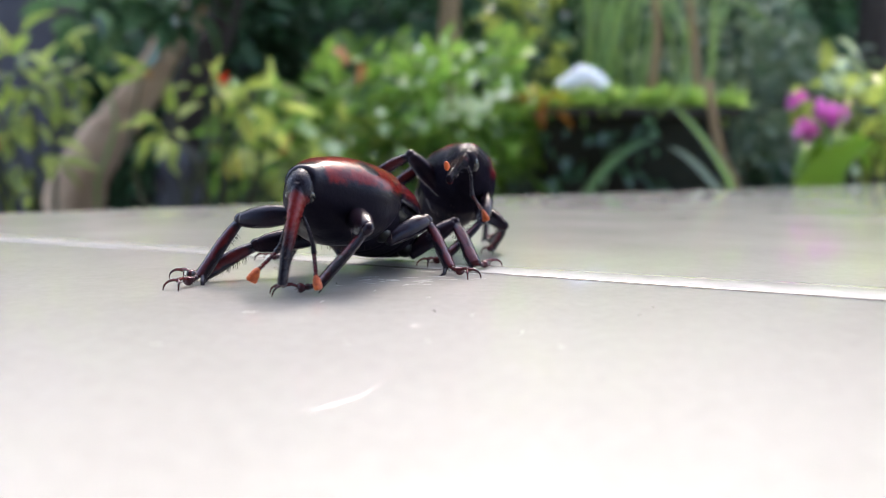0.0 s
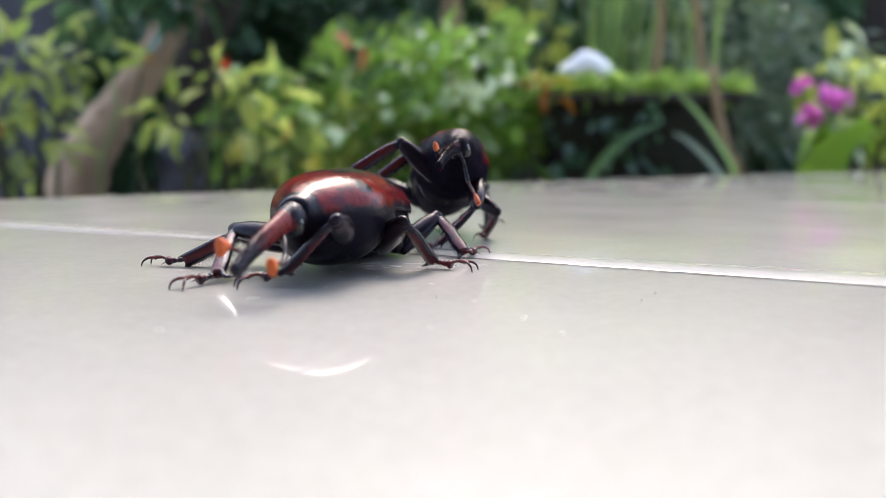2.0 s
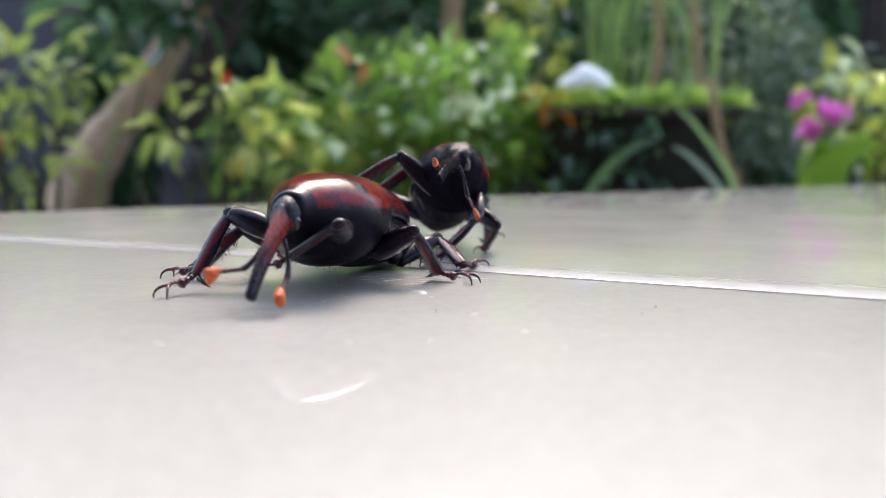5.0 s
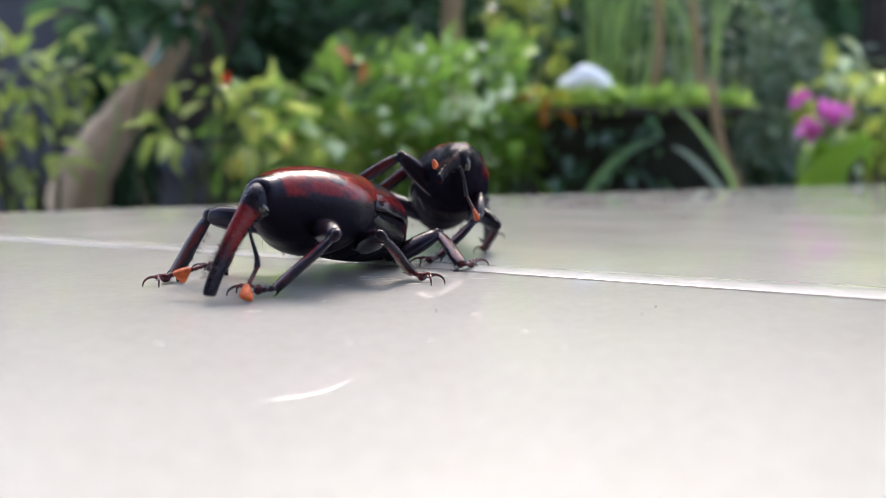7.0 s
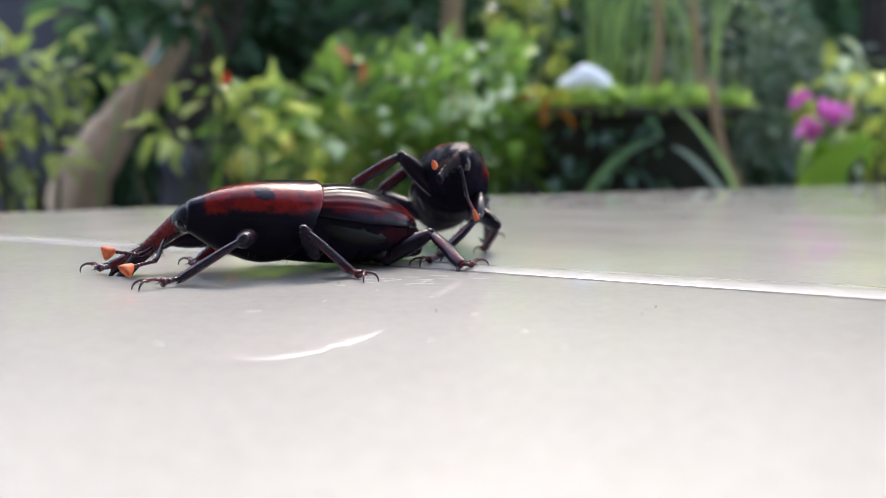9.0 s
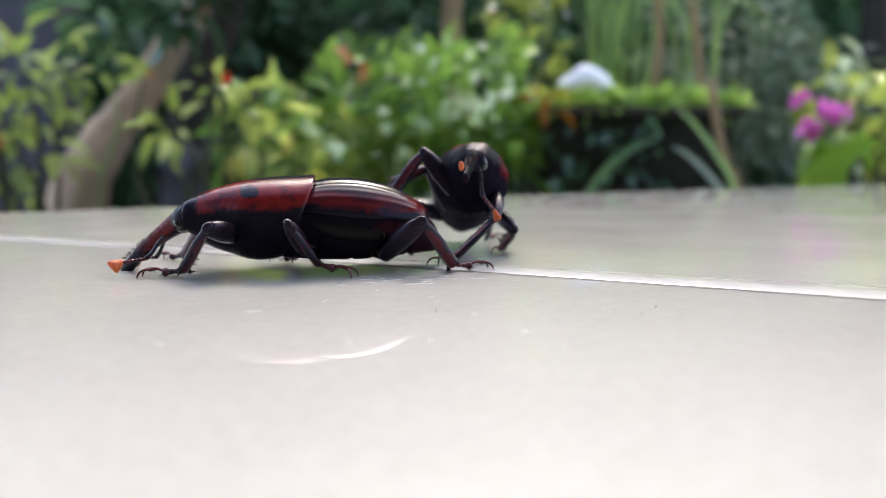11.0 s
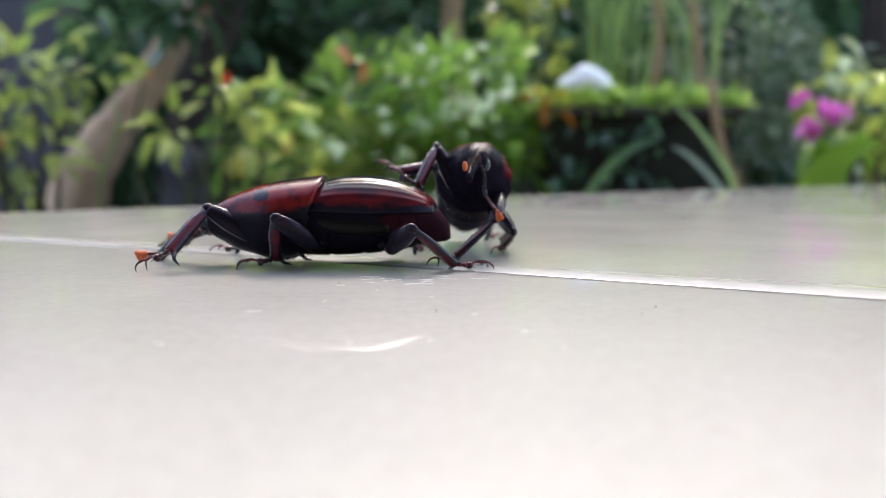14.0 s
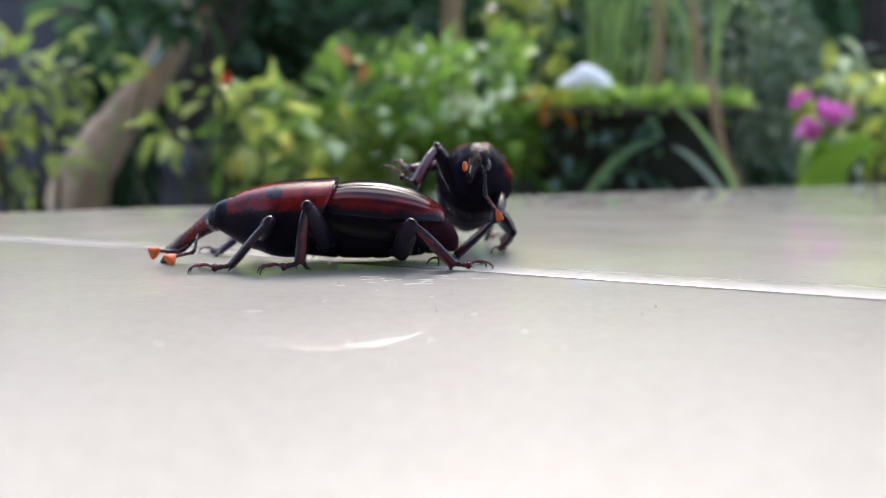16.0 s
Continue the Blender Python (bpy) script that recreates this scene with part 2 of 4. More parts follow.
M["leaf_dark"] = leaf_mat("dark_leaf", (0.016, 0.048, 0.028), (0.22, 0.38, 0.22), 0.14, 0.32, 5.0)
M["leaf_mid"] = leaf_mat("green_leaf", (0.016, 0.046, 0.012), (0.44, 0.66, 0.16), 0.22, 0.42, 2.8)
M["leaf_lime"] = leaf_mat("lime_leaf", (0.075, 0.14, 0.03), (0.66, 0.69, 0.21), 0.2, 0.5, 1.8)
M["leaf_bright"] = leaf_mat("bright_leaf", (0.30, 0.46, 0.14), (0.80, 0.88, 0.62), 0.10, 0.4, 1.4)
M["leaf_broad"] = leaf_mat("broad_leaf", (0.10, 0.21, 0.015), (0.24, 0.40, 0.05), 0.3, 0.45)
M["leaf_strap"] = leaf_mat("strap_leaf", (0.10, 0.23, 0.06), (0.38, 0.50, 0.20), 0.3, 0.5)
M["leaf_grey"] = leaf_mat("grey_green_leaf", (0.045, 0.075, 0.05), (0.40, 0.47, 0.36), 0.25, 0.4, 3.0)
M["leaf_moss"] = leaf_mat("moss_leaf", (0.17, 0.31, 0.05), (0.48, 0.60, 0.18), 0.4, 0.5)
M["leaf_rust"] = leaf_mat("withered_leaf", (0.35, 0.08, 0.02), (0.5, 0.22, 0.05), 0.6, 0.3)
M["leaf_yellow"] = leaf_mat("yellow_leaf", (0.40, 0.34, 0.03), (0.55, 0.48, 0.06), 0.5, 0.4)
M["petal_pink"] = leaf_mat("pink_petal", (0.52, 0.07, 0.42), (0.74, 0.18, 0.64), 0.5, 0.4)
M["petal_red"] = leaf_mat("red_petal", (0.50, 0.02, 0.012), (0.62, 0.05, 0.02), 0.5, 0.35)


# ---- building blocks ----
def mesh_from(name, verts, faces, material, smooth=True):
    me = bpy.data.meshes.new(name)
    me.from_pydata([tuple(v) for v in verts], [], faces)
    me.materials.append(material)
    me.polygons.foreach_set("use_smooth", [smooth] * len(me.polygons))
    me.update()
    return me


def part(name, me, parent=None, label=""):
    ob = new(name, me)
    ob.parent = parent
    if label:
        ob["label"] = label
    return ob


def root(name, label, category, m=None, group="", kind=""):
    ob = new(name)
    ob.empty_display_size = 0.01
    if m is not None:
        ob.matrix_basis = m
    return tagged(ob, label, category, group, kind)


def rings(sections, seg=32, close=True):
    """A skin over cross sections, each a list of seg points; the ends are closed."""
    verts, faces = [], []
    for s in sections:
        verts += [tuple(p) for p in s]
    for i in range(len(sections) - 1):
        for j in range(seg):
            a, b = i * seg + j, i * seg + (j + 1) % seg
            faces.append((a, b, b + seg, a + seg))
    if close:
        faces.append(tuple(reversed(range(seg))))
        faces.append(tuple(range(len(verts) - seg, len(verts))))
    return verts, faces


def smooth_rows(rows, n):
    """Rows of numbers resampled to n rows by Catmull-Rom."""
    a = np.array(rows, float)
    out = []
    for k in np.linspace(0, len(a) - 1, n):
        i = min(int(k), len(a) - 2)
        f = k - i
        p0, p1, p2, p3 = a[max(i - 1, 0)], a[i], a[i + 1], a[min(i + 2, len(a) - 1)]
        out.append(0.5 * (2 * p1 + (p2 - p0) * f + (2 * p0 - 5 * p1 + 4 * p2 - p3) * f * f + (3 * p1 - p0 - 3 * p2 + p3) * f ** 3))
    return out


MM = 0.001


def barrel(rows, n=26, seg=40, power=0.92):
    """Sections along x: x, half width, top, bottom, height of the widest line (millimetres)."""
    secs = []
    for x, w, top, bot, mid in smooth_rows(rows, n):
        s = []
        for j in range(seg):
            a = 2 * math.pi * j / seg
            c, q = math.cos(a), math.sin(a)
            s.append((x * MM, w * math.copysign(abs(c) ** power, c) * MM,
                      (mid + (top - mid if q > 0 else mid - bot) * math.copysign(abs(q) ** power, q)) * MM))
        secs.append(s)
    return rings(secs, seg)


def tube(points, radii, seg=12, n=None, flat=1.0):
    """A round rod along points (metres), its radius going through radii; flat squeezes it along its second axis."""
    pts = [Vector(p) for p in (smooth_rows(points, n) if n else points)]
    rad = np.interp(np.linspace(0, 1, len(pts)), np.linspace(0, 1, len(radii)), radii)
    secs = []
    up = Vector((0, 0, 1))
    for i, p in enumerate(pts):
        d = (pts[min(i + 1, len(pts) - 1)] - pts[max(i - 1, 0)]).normalized()
        if abs(d.dot(up)) > 0.97:
            up = Vector((0, 1, 0))
        s = d.cross(up).normalized()
        u = s.cross(d).normalized()
        secs.append([p + float(rad[i]) * (math.cos(2 * math.pi * j / seg) * s * flat + math.sin(2 * math.pi * j / seg) * u) for j in range(seg)])
    return rings(secs, seg)


def join(*pieces):
    verts, faces = [], []
    for v, f in pieces:
        k = len(verts)
        verts += list(v)
        faces += [tuple(i + k for i in q) for q in f]
    return verts, faces


def ball(c, r, seg=16, n=9):
    secs = []
    for i in range(n):
        a = math.pi * (0.04 + 0.92 * i / (n - 1))
        secs.append([(c[0] - r[0] * math.cos(a), c[1] + r[1] * math.sin(a) * math.cos(2 * math.pi * j / seg),
                      c[2] + r[2] * math.sin(a) * math.sin(2 * math.pi * j / seg)) for j in range(seg)])
    return rings(secs, seg)


def mm(points):
    return [tuple(MM * c for c in p) for p in points]


# ---- weevil ----
LEGS = {  # hip in the body, femur and tibia length (millimetres)
    "LF": ((9.2, 3.5, -2.9), 7.8, 8.8), "LM": ((0.0, 5.2, -4.5), 7.95, 7.95), "LH": ((-10.5, 5.2, -5.2), 8.4, 8.8),
    "RF": ((9.2, -3.5, -2.9), 7.8, 8.8), "RM": ((0.0, -5.2, -4.5), 7.95, 7.95), "RH": ((-10.5, -5.2, -5.2), 8.4, 8.8)}
BACK_LEGS = {
    "LF": ((8.2, 3.3, -3.5), 8.1, 8.4), "LM": ((0.2, 3.6, -4.2), 7.8, 7.3), "LH": ((-7.5, 4.2, -4.0), 8.8, 8.2),
    "RF": ((8.2, -3.3, -3.5), 8.1, 8.9), "RM": ((0.2, -3.6, -4.2), 7.8, 7.3), "RH": ((-7.5, -4.2, -4.0), 8.8, 8.2)}
NECK = Vector((15.8, 0, -0.2))


def elytron_mesh(side, slim=1.0):
    secs = []
    seg, ribs = 56, 7
    for x, w, top, low in smooth_rows([(1.6, 5.6, 3.7, 1.0), (0.2, 6.5, 4.7, 0.8), (-1.2, 7.0, 5.2, 0.7), (-4, 7.4, 5.7, 0.5), (-8, 7.35, 5.6, 0.2), (-12, 6.2, 4.7, 0.0), (-15, 4.9, 3.3, -0.1), (-16.8, 3.5, 1.9, -0.1), (-17.4, 2.2, 1.0, -0.1)], 34):
        s = []
        for j in range(seg // 2):
            a = math.pi / 2 * (1 - j / (seg // 2 - 1))
            k = 1 - 0.014 * (0.5 + 0.5 * math.cos(2 * math.pi * ribs * (1 - a / (math.pi / 2)) ** 1.1)) ** 3
            s.append((x * MM, side * slim * max(w * math.cos(a) ** 0.95 * k, 0.05) * MM, (low + (top - low) * math.sin(a) ** 0.95 * k) * MM))
        for j in range(seg // 2):
            a = math.pi / 2 * j / (seg // 2 - 1)
            s.append((x * MM, side * slim * max(0.9 * w * math.cos(a), 0.05) * MM, (low + 0.3 + (0.9 * top - low) * math.sin(a)) * MM))
        if side < 0:
            s.reverse()
        secs.append(s)
    return rings(secs, seg)


def femur_mesh(length):
    pts = mm([(0, 0, 0), (length * 0.3, 0, 0.25), (length * 0.7, 0, 0.2), (length, 0, 0)])
    return join(tube(pts, [0.9 * MM, 1.35 * MM, 1.6 * MM, 1.4 * MM, 0.9 * MM], 14, 14, 0.75),
                ball((length * MM, 0, 0.1 * MM), (0.95 * MM, 0.7 * MM, 0.95 * MM), 12, 7))


def tibia_mesh(length, seed):
    rnd = random.Random(seed)
    pts = mm([(0, 0, 0), (length * 0.35, 0, 0.15), (length * 0.75, 0, -0.1), (length, 0, -0.15)])
    bits = [tube(pts, [0.6 * MM, 0.86 * MM, 0.95 * MM, 0.98 * MM, 0.9 * MM], 12, 12, 0.62)]
    bits.append(tube(mm([(length - 0.5, 0.1, -0.5), (length + 0.6, 0.15, -1.35), (length + 0.9, 0.15, -2.5)]), [0.42 * MM, 0.26 * MM, 0.03 * MM], 8))
    bits.append(tube(mm([(length - 0.4, 0.2, 0.4), (length + 0.3, 0.3, 0.7), (length + 0.7, 0.3, 0.6)]), [0.2 * MM, 0.1 * MM, 0.02 * MM], 6))
    for i in range(90):
        x = length * rnd.uniform(0.2, 0.98)
        y = rnd.uniform(-0.35, 0.35)
        bits.append(tube(mm([(x, y, -0.7), (x + rnd.uniform(0.1, 0.4), y * 1.5, -1.05 - 0.55 * rnd.random())]), [0.026 * MM, 0.008 * MM], 4))
    return join(*bits)


def tarsus_mesh():
    bits, x = [], 0.0
    for ln, r in ((1.2, 0.36), (1.0, 0.40), (1.1, 0.62)):
        bits.append(tube(mm([(x, 0, 0), (x + ln * 0.6, 0, 0.05), (x + ln, 0, -0.02)]), [r * 0.45 * MM, r * 0.9 * MM, r * MM, r * 0.7 * MM], 10, 6, 1.15))
        for s in (-1, 1):
            bits.append(tube(mm([(x + ln * 0.8, s * r * 0.8, 0), (x + ln * 1.25, s * r * 1.7, -0.25)]), [0.09 * MM, 0.02 * MM], 5))
        x += ln * 0.92
    bits.append(tube(mm([(x - 0.2, 0, 0.1), (x + 0.9, 0, 0.62), (x + 2.2, 0, 0.62)]), [0.16 * MM, 0.2 * MM, 0.3 * MM], 8, 8))
    v, f = join(*bits)
    return [(0.8 * q[0], q[1], q[2]) for q in v], f


def claw_mesh(side):
    return tube(mm([(3.9, 0.05 * side, 0.6), (4.6, 0.55 * side, 0.72), (5.25, 0.95 * side, 0.4), (5.55, 1.05 * side, -0.2), (5.5, 1.0 * side, -0.6)]),
                [0.2 * MM, 0.18 * MM, 0.13 * MM, 0.07 * MM, 0.01 * MM], 8, 12)


def weevil(label, seed, legs, shield="pronotum"):
    """A palm weevil: body parts rigid in the body, head, feelers and legs free to move."""
    w = root("palm_weevil", label, "beetle", group="palm weevils")
    rnd = random.Random(seed)
    p = {}
    pv, pf = barrel([
        (16.6, 1.5, 1.3, -1.7, 0), (16.2, 1.95, 1.95, -2.2, 0), (14.8, 2.55, 2.6, -3.1, 0.1), (12, 4.1, 3.85, -4.7, 0.2), (8, 6.1, 5.0, -5.7, 0.4), (4, 7.2, 5.6, -6.1, 0.6),
        (0.6, 7.45, 5.85, -6.0, 0.7), (-0.9, 7.3, 6.0, -5.5, 0.8), (-1.3, 6.6, 5.5, -4.8, 0.8)], 40, 48)
    # its hind edge slants forward down the flanks
    pv = [(x + 0.36 * (5.7 * MM - z) * min(1.0, max(0.0, 1.1 - x / (9 * MM))), y, z) for x, y, z in pv]
    slim, girth = (1.0, 1.0) if shield == "pronotum" else (0.86, 0.72)
    if shield != "pronotum":
        # a lumpier, slimmer shield
        pv = [(x, y * slim, z) for x, y, z in pv]
        pv = [tuple(Vector(q) * (1 + 0.055 * noise.noise(Vector(q) * 420))) for q in pv]
    p["pronotum"] = part("pronotum", mesh_from("pronotum", pv, pf, M[shield]), w, "red shield with black blotches" if shield == "pronotum" else "black shield with dull red rims")
    av, af = barrel([
        (7.0, 4.2, 1.0, -4.3, -0.4), (4.0, 5.7, 2.8, -5.5, -0.2), (0, 6.45, 4.0, -5.9, -0.1), (-4, 6.85, 4.6, -6.0, -0.2), (-8, 6.8, 4.4, -5.9, -0.4), (-12, 6.0, 3.4, -5.5, -0.8), (-15, 4.7, 1.9, -5.1, -1.2),
        (-17.4, 3.6, 0.6, -4.8, -1.6), (-18.8, 2.4, -1.2, -4.6, -2.6), (-19.4, 1.0, -2.4, -4.2, -3.2)], 110, 40)
    # the belly's rings part at narrow furrows
    seams = (3.6, -1.6, -6.4, -9.4, -11.9, -14.4)
    av = [(x, y * slim * (1 - f), z * (1 - f)) for x, y, z in av for f in [0.045 * sum(math.exp(-((x / MM - s) / 0.22) ** 2) for s in seams)]]
    p["abdomen"] = part("abdomen", mesh_from("abdomen", av, af, M["tail"]), w, "black ringed belly with a reddish tail end")
    fringe = []
    for i in range(150):
        x, y = rnd.uniform(-14, 9), rnd.gauss(0, 2.2)
        z = -5.15 + 0.05 * abs(y) ** 1.7 + 0.0035 * (x + 5) ** 2 - (0.7 if x > 1 else 0)
        fringe.append(tube(mm([(x, y, z + 0.2), (x + rnd.gauss(0, 0.15), y, z - 0.35), (x + rnd.gauss(-0.1, 0.25), y, z - rnd.uniform(0.5, 0.95))]), [0.035 * MM, 0.025 * MM, 0.008 * MM], 4))
    tagged(part("belly_hairs", mesh_from("belly_hairs", *join(*fringe), M["bristle"]), w), kind="stuff")
    for side in (1, -1):
        part("wing_case", mesh_from("wing_case", *elytron_mesh(side, slim), M["elytra"]), w, "ribbed dark red-brown wing case")
        plate = [(1.6, 6.0, 1.4), (-3, 6.85, 0.2), (-7, 6.85, -0.2), (-10.5, 6.3, -0.6)]
        secs = []
        for i, (x, y, z) in enumerate(smooth_rows(plate, 14)):
            hh = 1.5 * math.sin(math.pi * (0.08 + 0.84 * i / 13)) ** 0.5
            secs.append([(x * MM, side * slim * (y - 0.35 + 0.42 * math.cos(a) - 0.12 * (math.sin(a) * hh) ** 2) * MM, (z - 1.2 + hh * math.sin(a)) * MM) for a in [2 * math.pi * j / 16 for j in range(16)]])
        part("side_plate", mesh_from("side_plate", *rings(secs, 16), M["matt"]), w)
    # head and snout share one frame, with the snout along +x
    p["head"] = part("head", mesh_from("head", *ball((0.5 * MM, 0, 0), (2.4 * MM, 1.7 * MM, 1.9 * MM), 24, 14), M["rostrum" if shield == "pronotum" else "dark_rostrum"]), w)
    for side in (1, -1):
        part("eye", mesh_from("eye", *ball((1.4 * MM, side * 0.95 * MM, -0.4 * MM), (0.75 * MM, 0.85 * MM, 1.15 * MM)), M["eye"]), p["head"])
    p["snout"] = part("snout", mesh_from("snout", *tube(mm([(1.2, 0, 0.15), (3.2, 0, 0.35), (6.5, 0, 0.45), (10, 0, 0.2), (12.4, 0, -0.25), (12.9, 0, -0.4)]),
                      [k * MM for k in ((1.75, 1.45, 1.15, 0.98, 0.88, 0.82, 0.45) if shield == "pronotum" else (1.5, 1.2, 0.95, 0.85, 0.8, 0.8, 0.6))], 18, 26, 0.64), M["rostrum" if shield == "pronotum" else "dark_rostrum"]), w, "long curved red-brown snout with a black tip" if shield == "pronotum" else "long curved black snout")
    hairs = []
    for i in range(170):
        x, a = rnd.uniform(5.0, 11.5), rnd.uniform(-0.9, 0.9)
        y, z = 0.9 * math.sin(a), 0.35 + 0.92 * math.cos(a) - 0.004 * (x - 6) ** 2 * 2
        hairs.append(tube(mm([(x, y, z), (x + 0.25, y * 1.3, z + rnd.uniform(0.25, 0.6))]), [0.03 * MM, 0.008 * MM], 3))
    tagged(part("bristles", mesh_from("bristles", *join(*hairs), M["bristle"]), p["snout"]), kind="stuff")
    for side, nm in ((1, "AL"), (-1, "AR")):
        p[nm] = part("antenna", mesh_from("antenna", *tube(mm([(0, 0, 0), (1.5, 0.25, -0.35), (3.2, 0.3, -1.15), (4.3, 0.2, -1.35)]), [0.2 * MM, 0.2 * MM, 0.28 * MM, 0.36 * MM], 10, 12), M["plain"]), w)
        beads = []
        for i in range(6):
            q = Vector((4.3, 0.2, -1.35)).lerp(Vector((7.0, 0, -0.1)), (i + 0.4) / 6)
            beads.append(ball(tuple(MM * c for c in q), (0.32 * MM, 0.27 * MM, 0.27 * MM), 8, 6))
        part("feeler_beads", mesh_from("feeler_beads", *join(*beads), M["tarsus"]), p[nm])
        secs = []
        for x, wy, wz in smooth_rows([(6.8, 0.2, 0.25), (7.2, 0.4, 0.5), (7.9, 0.52, 0.85), (8.4, 0.46, 0.98), (8.55, 0.2, 0.7)], 12):
            secs.append([(x * MM, girth * wy * math.cos(a) * MM, (0.05 + girth * wz * math.sin(a)) * MM) for a in [2 * math.pi * j / 14 for j in range(14)]])
        part("club", mesh_from("club", *rings(secs, 14), M["club"]), p[nm], "orange antenna club")
    for k, (nm, (hip, lf, lt)) in enumerate(legs.items()):
        part("coxa", mesh_from("coxa", *ball((hip[0] * MM, hip[1] * 0.86 * MM, (hip[2] + 0.9) * MM), (1.8 * MM, 1.3 * MM, 1.2 * MM)), M["matt"]), w)
        p[nm + "f"] = part("femur", mesh_from("femur", *femur_mesh(lf), M["femur"]), w)
        p[nm + "t"] = part("tibia", mesh_from("tibia", *tibia_mesh(lt, seed * 10 + k), M["tibia"]), w, "dark red shin with spines")
        p[nm + "s"] = part("tarsus", mesh_from("tarsus", *tarsus_mesh(), M["tarsus"]), w, "reddish jointed foot")
        for side in (1, -1):
            part("claw", mesh_from("claw", *claw_mesh(side), M["tarsus"]), p[nm + "s"])
    p["thing"] = w
    return p


# ---- terrace ----
EDGE_A, EDGE_N = Vector((-0.148, 0.246, 0)), Vector((-0.657, 0.754, 0)).normalized()
TILE, JOINT = 0.8, 0.0058


def slab(name, corners, top, thick, material, bevel=0.0, cut=True):
    bm = bmesh.new()
    vs = [bm.verts.new((c[0], c[1], top - thick)) for c in corners]
    f = bm.faces.new(vs)
    ex = bmesh.ops.extrude_face_region(bm, geom=[f])
    bmesh.ops.translate(bm, verts=[v for v in ex["geom"] if isinstance(v, bmesh.types.BMVert)], vec=(0, 0, thick))
    if cut:
        g = bmesh.ops.bisect_plane(bm, geom=bm.verts[:] + bm.edges[:] + bm.faces[:], plane_co=EDGE_A, plane_no=EDGE_N, clear_outer=True)
        bmesh.ops.contextual_create(bm, geom=[e for e in g["geom_cut"] if isinstance(e, bmesh.types.BMEdge)])
    bmesh.ops.recalc_face_normals(bm, faces=bm.faces)
    if bevel:
        bmesh.ops.bevel(bm, geom=bm.edges[:], offset=bevel, segments=3, affect="EDGES", profile=0.5)
    me = bpy.data.meshes.new(name)
    bm.to_mesh(me)
    bm.free()
    me.materials.append(material)
    return me


def at_uv(u, v):
    return P0 + U * u + V * v


floor = tagged(new("floor", slab("floor", [(-3, -2.2), (3, -2.2), (3, 3.5), (-3, 3.5)], -0.0014, 0.12, M["grout"])),
               "pale grout bed under polished beige floor tiles", "floor", kind="structure")


def clipped(poly, a, n):
    """The part of a flat polygon behind the line through a with outward normal n."""
    out = []
    for p, q in zip(poly, poly[1:] + poly[:1]):
        dp, dq = (p - a).dot(n), (q - a).dot(n)
        if dp <= 0:
            out.append(p)
        if dp * dq < 0:
            out.append(p.lerp(q, dp / (dp - dq)))
    return out


BORDERS = [(EDGE_A - EDGE_N * 0.002, EDGE_N), (Vector((2.998, 0, 0)), Vector((1, 0, 0))), (Vector((-2.998, 0, 0)), Vector((-1, 0, 0))), (Vector((0, -2.198, 0)), Vector((0, -1, 0)))]
for iu in range(-7, 8):
    for iv in range(-7, 8):
        u0, v0 = -0.45 + iu * TILE + JOINT / 2, iv * TILE + JOINT / 2
        cs = [at_uv(u0, v0), at_uv(u0 + TILE - JOINT, v0), at_uv(u0 + TILE - JOINT, v0 + TILE - JOINT), at_uv(u0, v0 + TILE - JOINT)]
        for line in BORDERS:
            cs = clipped(cs, *line)
        if len(cs) < 3 or sum((p - cs[0]).cross(q - cs[0]).z for p, q in zip(cs[1:], cs[2:])) < 0.004:
            continue
        me = slab("tile", cs, 0.0, 0.008, M["tile"], 0.0004, cut=False)
        for q in me.polygons:
            q.use_smooth = False
        part("tile", me, floor)

# the white joint filling of the nearest joint: a cracked line along one side, widening over the tile's edge on the
# other
vs, fs, cols = [], [], 7
for i in range(241):
    u = -0.16 + 0.32 * i / 240
    ragged = 0.00010 * noise.noise(Vector((u * 900, 0, 0))) + 0.00012 * noise.noise(Vector((u * 260, 5, 0)))
    smear = 0.0022 + 0.0045 * math.exp(-((u - 0.115) / 0.045) ** 2) * (1 + 0.18 * noise.noise(Vector((u * 130, 9, 0))))
    v0, v1 = -JOINT / 2 + 0.00062 + ragged, JOINT / 2 + 0.0002 + smear + 0.0003 * noise.noise(Vector((u * 420, 3, 0)))
    for k in range(cols):
        q = k / (cols - 1)
        h = -0.0011 if k == 0 else -0.00012 if k == 1 else 0.00006 - 0.00005 * q ** 4
        vs.append(at_uv(u, v0 + (v1 - v0) * max(0.0, (k - 1) / (cols - 2))) + Vector((0, 0, h)))
for i in range(240):
    for k in range(cols - 1):
        a = i * cols + k
        fs.append((a, a + cols, a + cols + 1, a + 1))
dv, df = [], []
for i in range(241):
    u = -0.03 + 0.19 * i / 240
    c = -JOINT / 2 + 0.00045 + 0.00022 * noise.noise(Vector((u * 260, 5, 0))) + 0.0001 * noise.noise(Vector((u * 900, 0, 0)))
    w = max(0.00003, 0.00014 + 0.0003 * noise.noise(Vector((u * 340, 7, 0))))
    dv += [at_uv(u, c - w) + Vector((0, 0, 0.00002)), at_uv(u, c) + Vector((0, 0, 0.00010)), at_uv(u, c + w) + Vector((0, 0, 0.00002))]
for i in range(240):
    df += [(3 * i, 3 * i + 3, 3 * i + 4, 3 * i + 1), (3 * i + 1, 3 * i + 4, 3 * i + 5, 3 * i + 2)]
part("dirt_line", mesh_from("dirt_line", dv, df, M["soil"]), floor, "thin brown line of dirt along the cracked joint")
part("joint_filling", mesh_from("joint_filling", vs, fs, M["white_grout"]), floor, "white grout widening over the tile's edge")

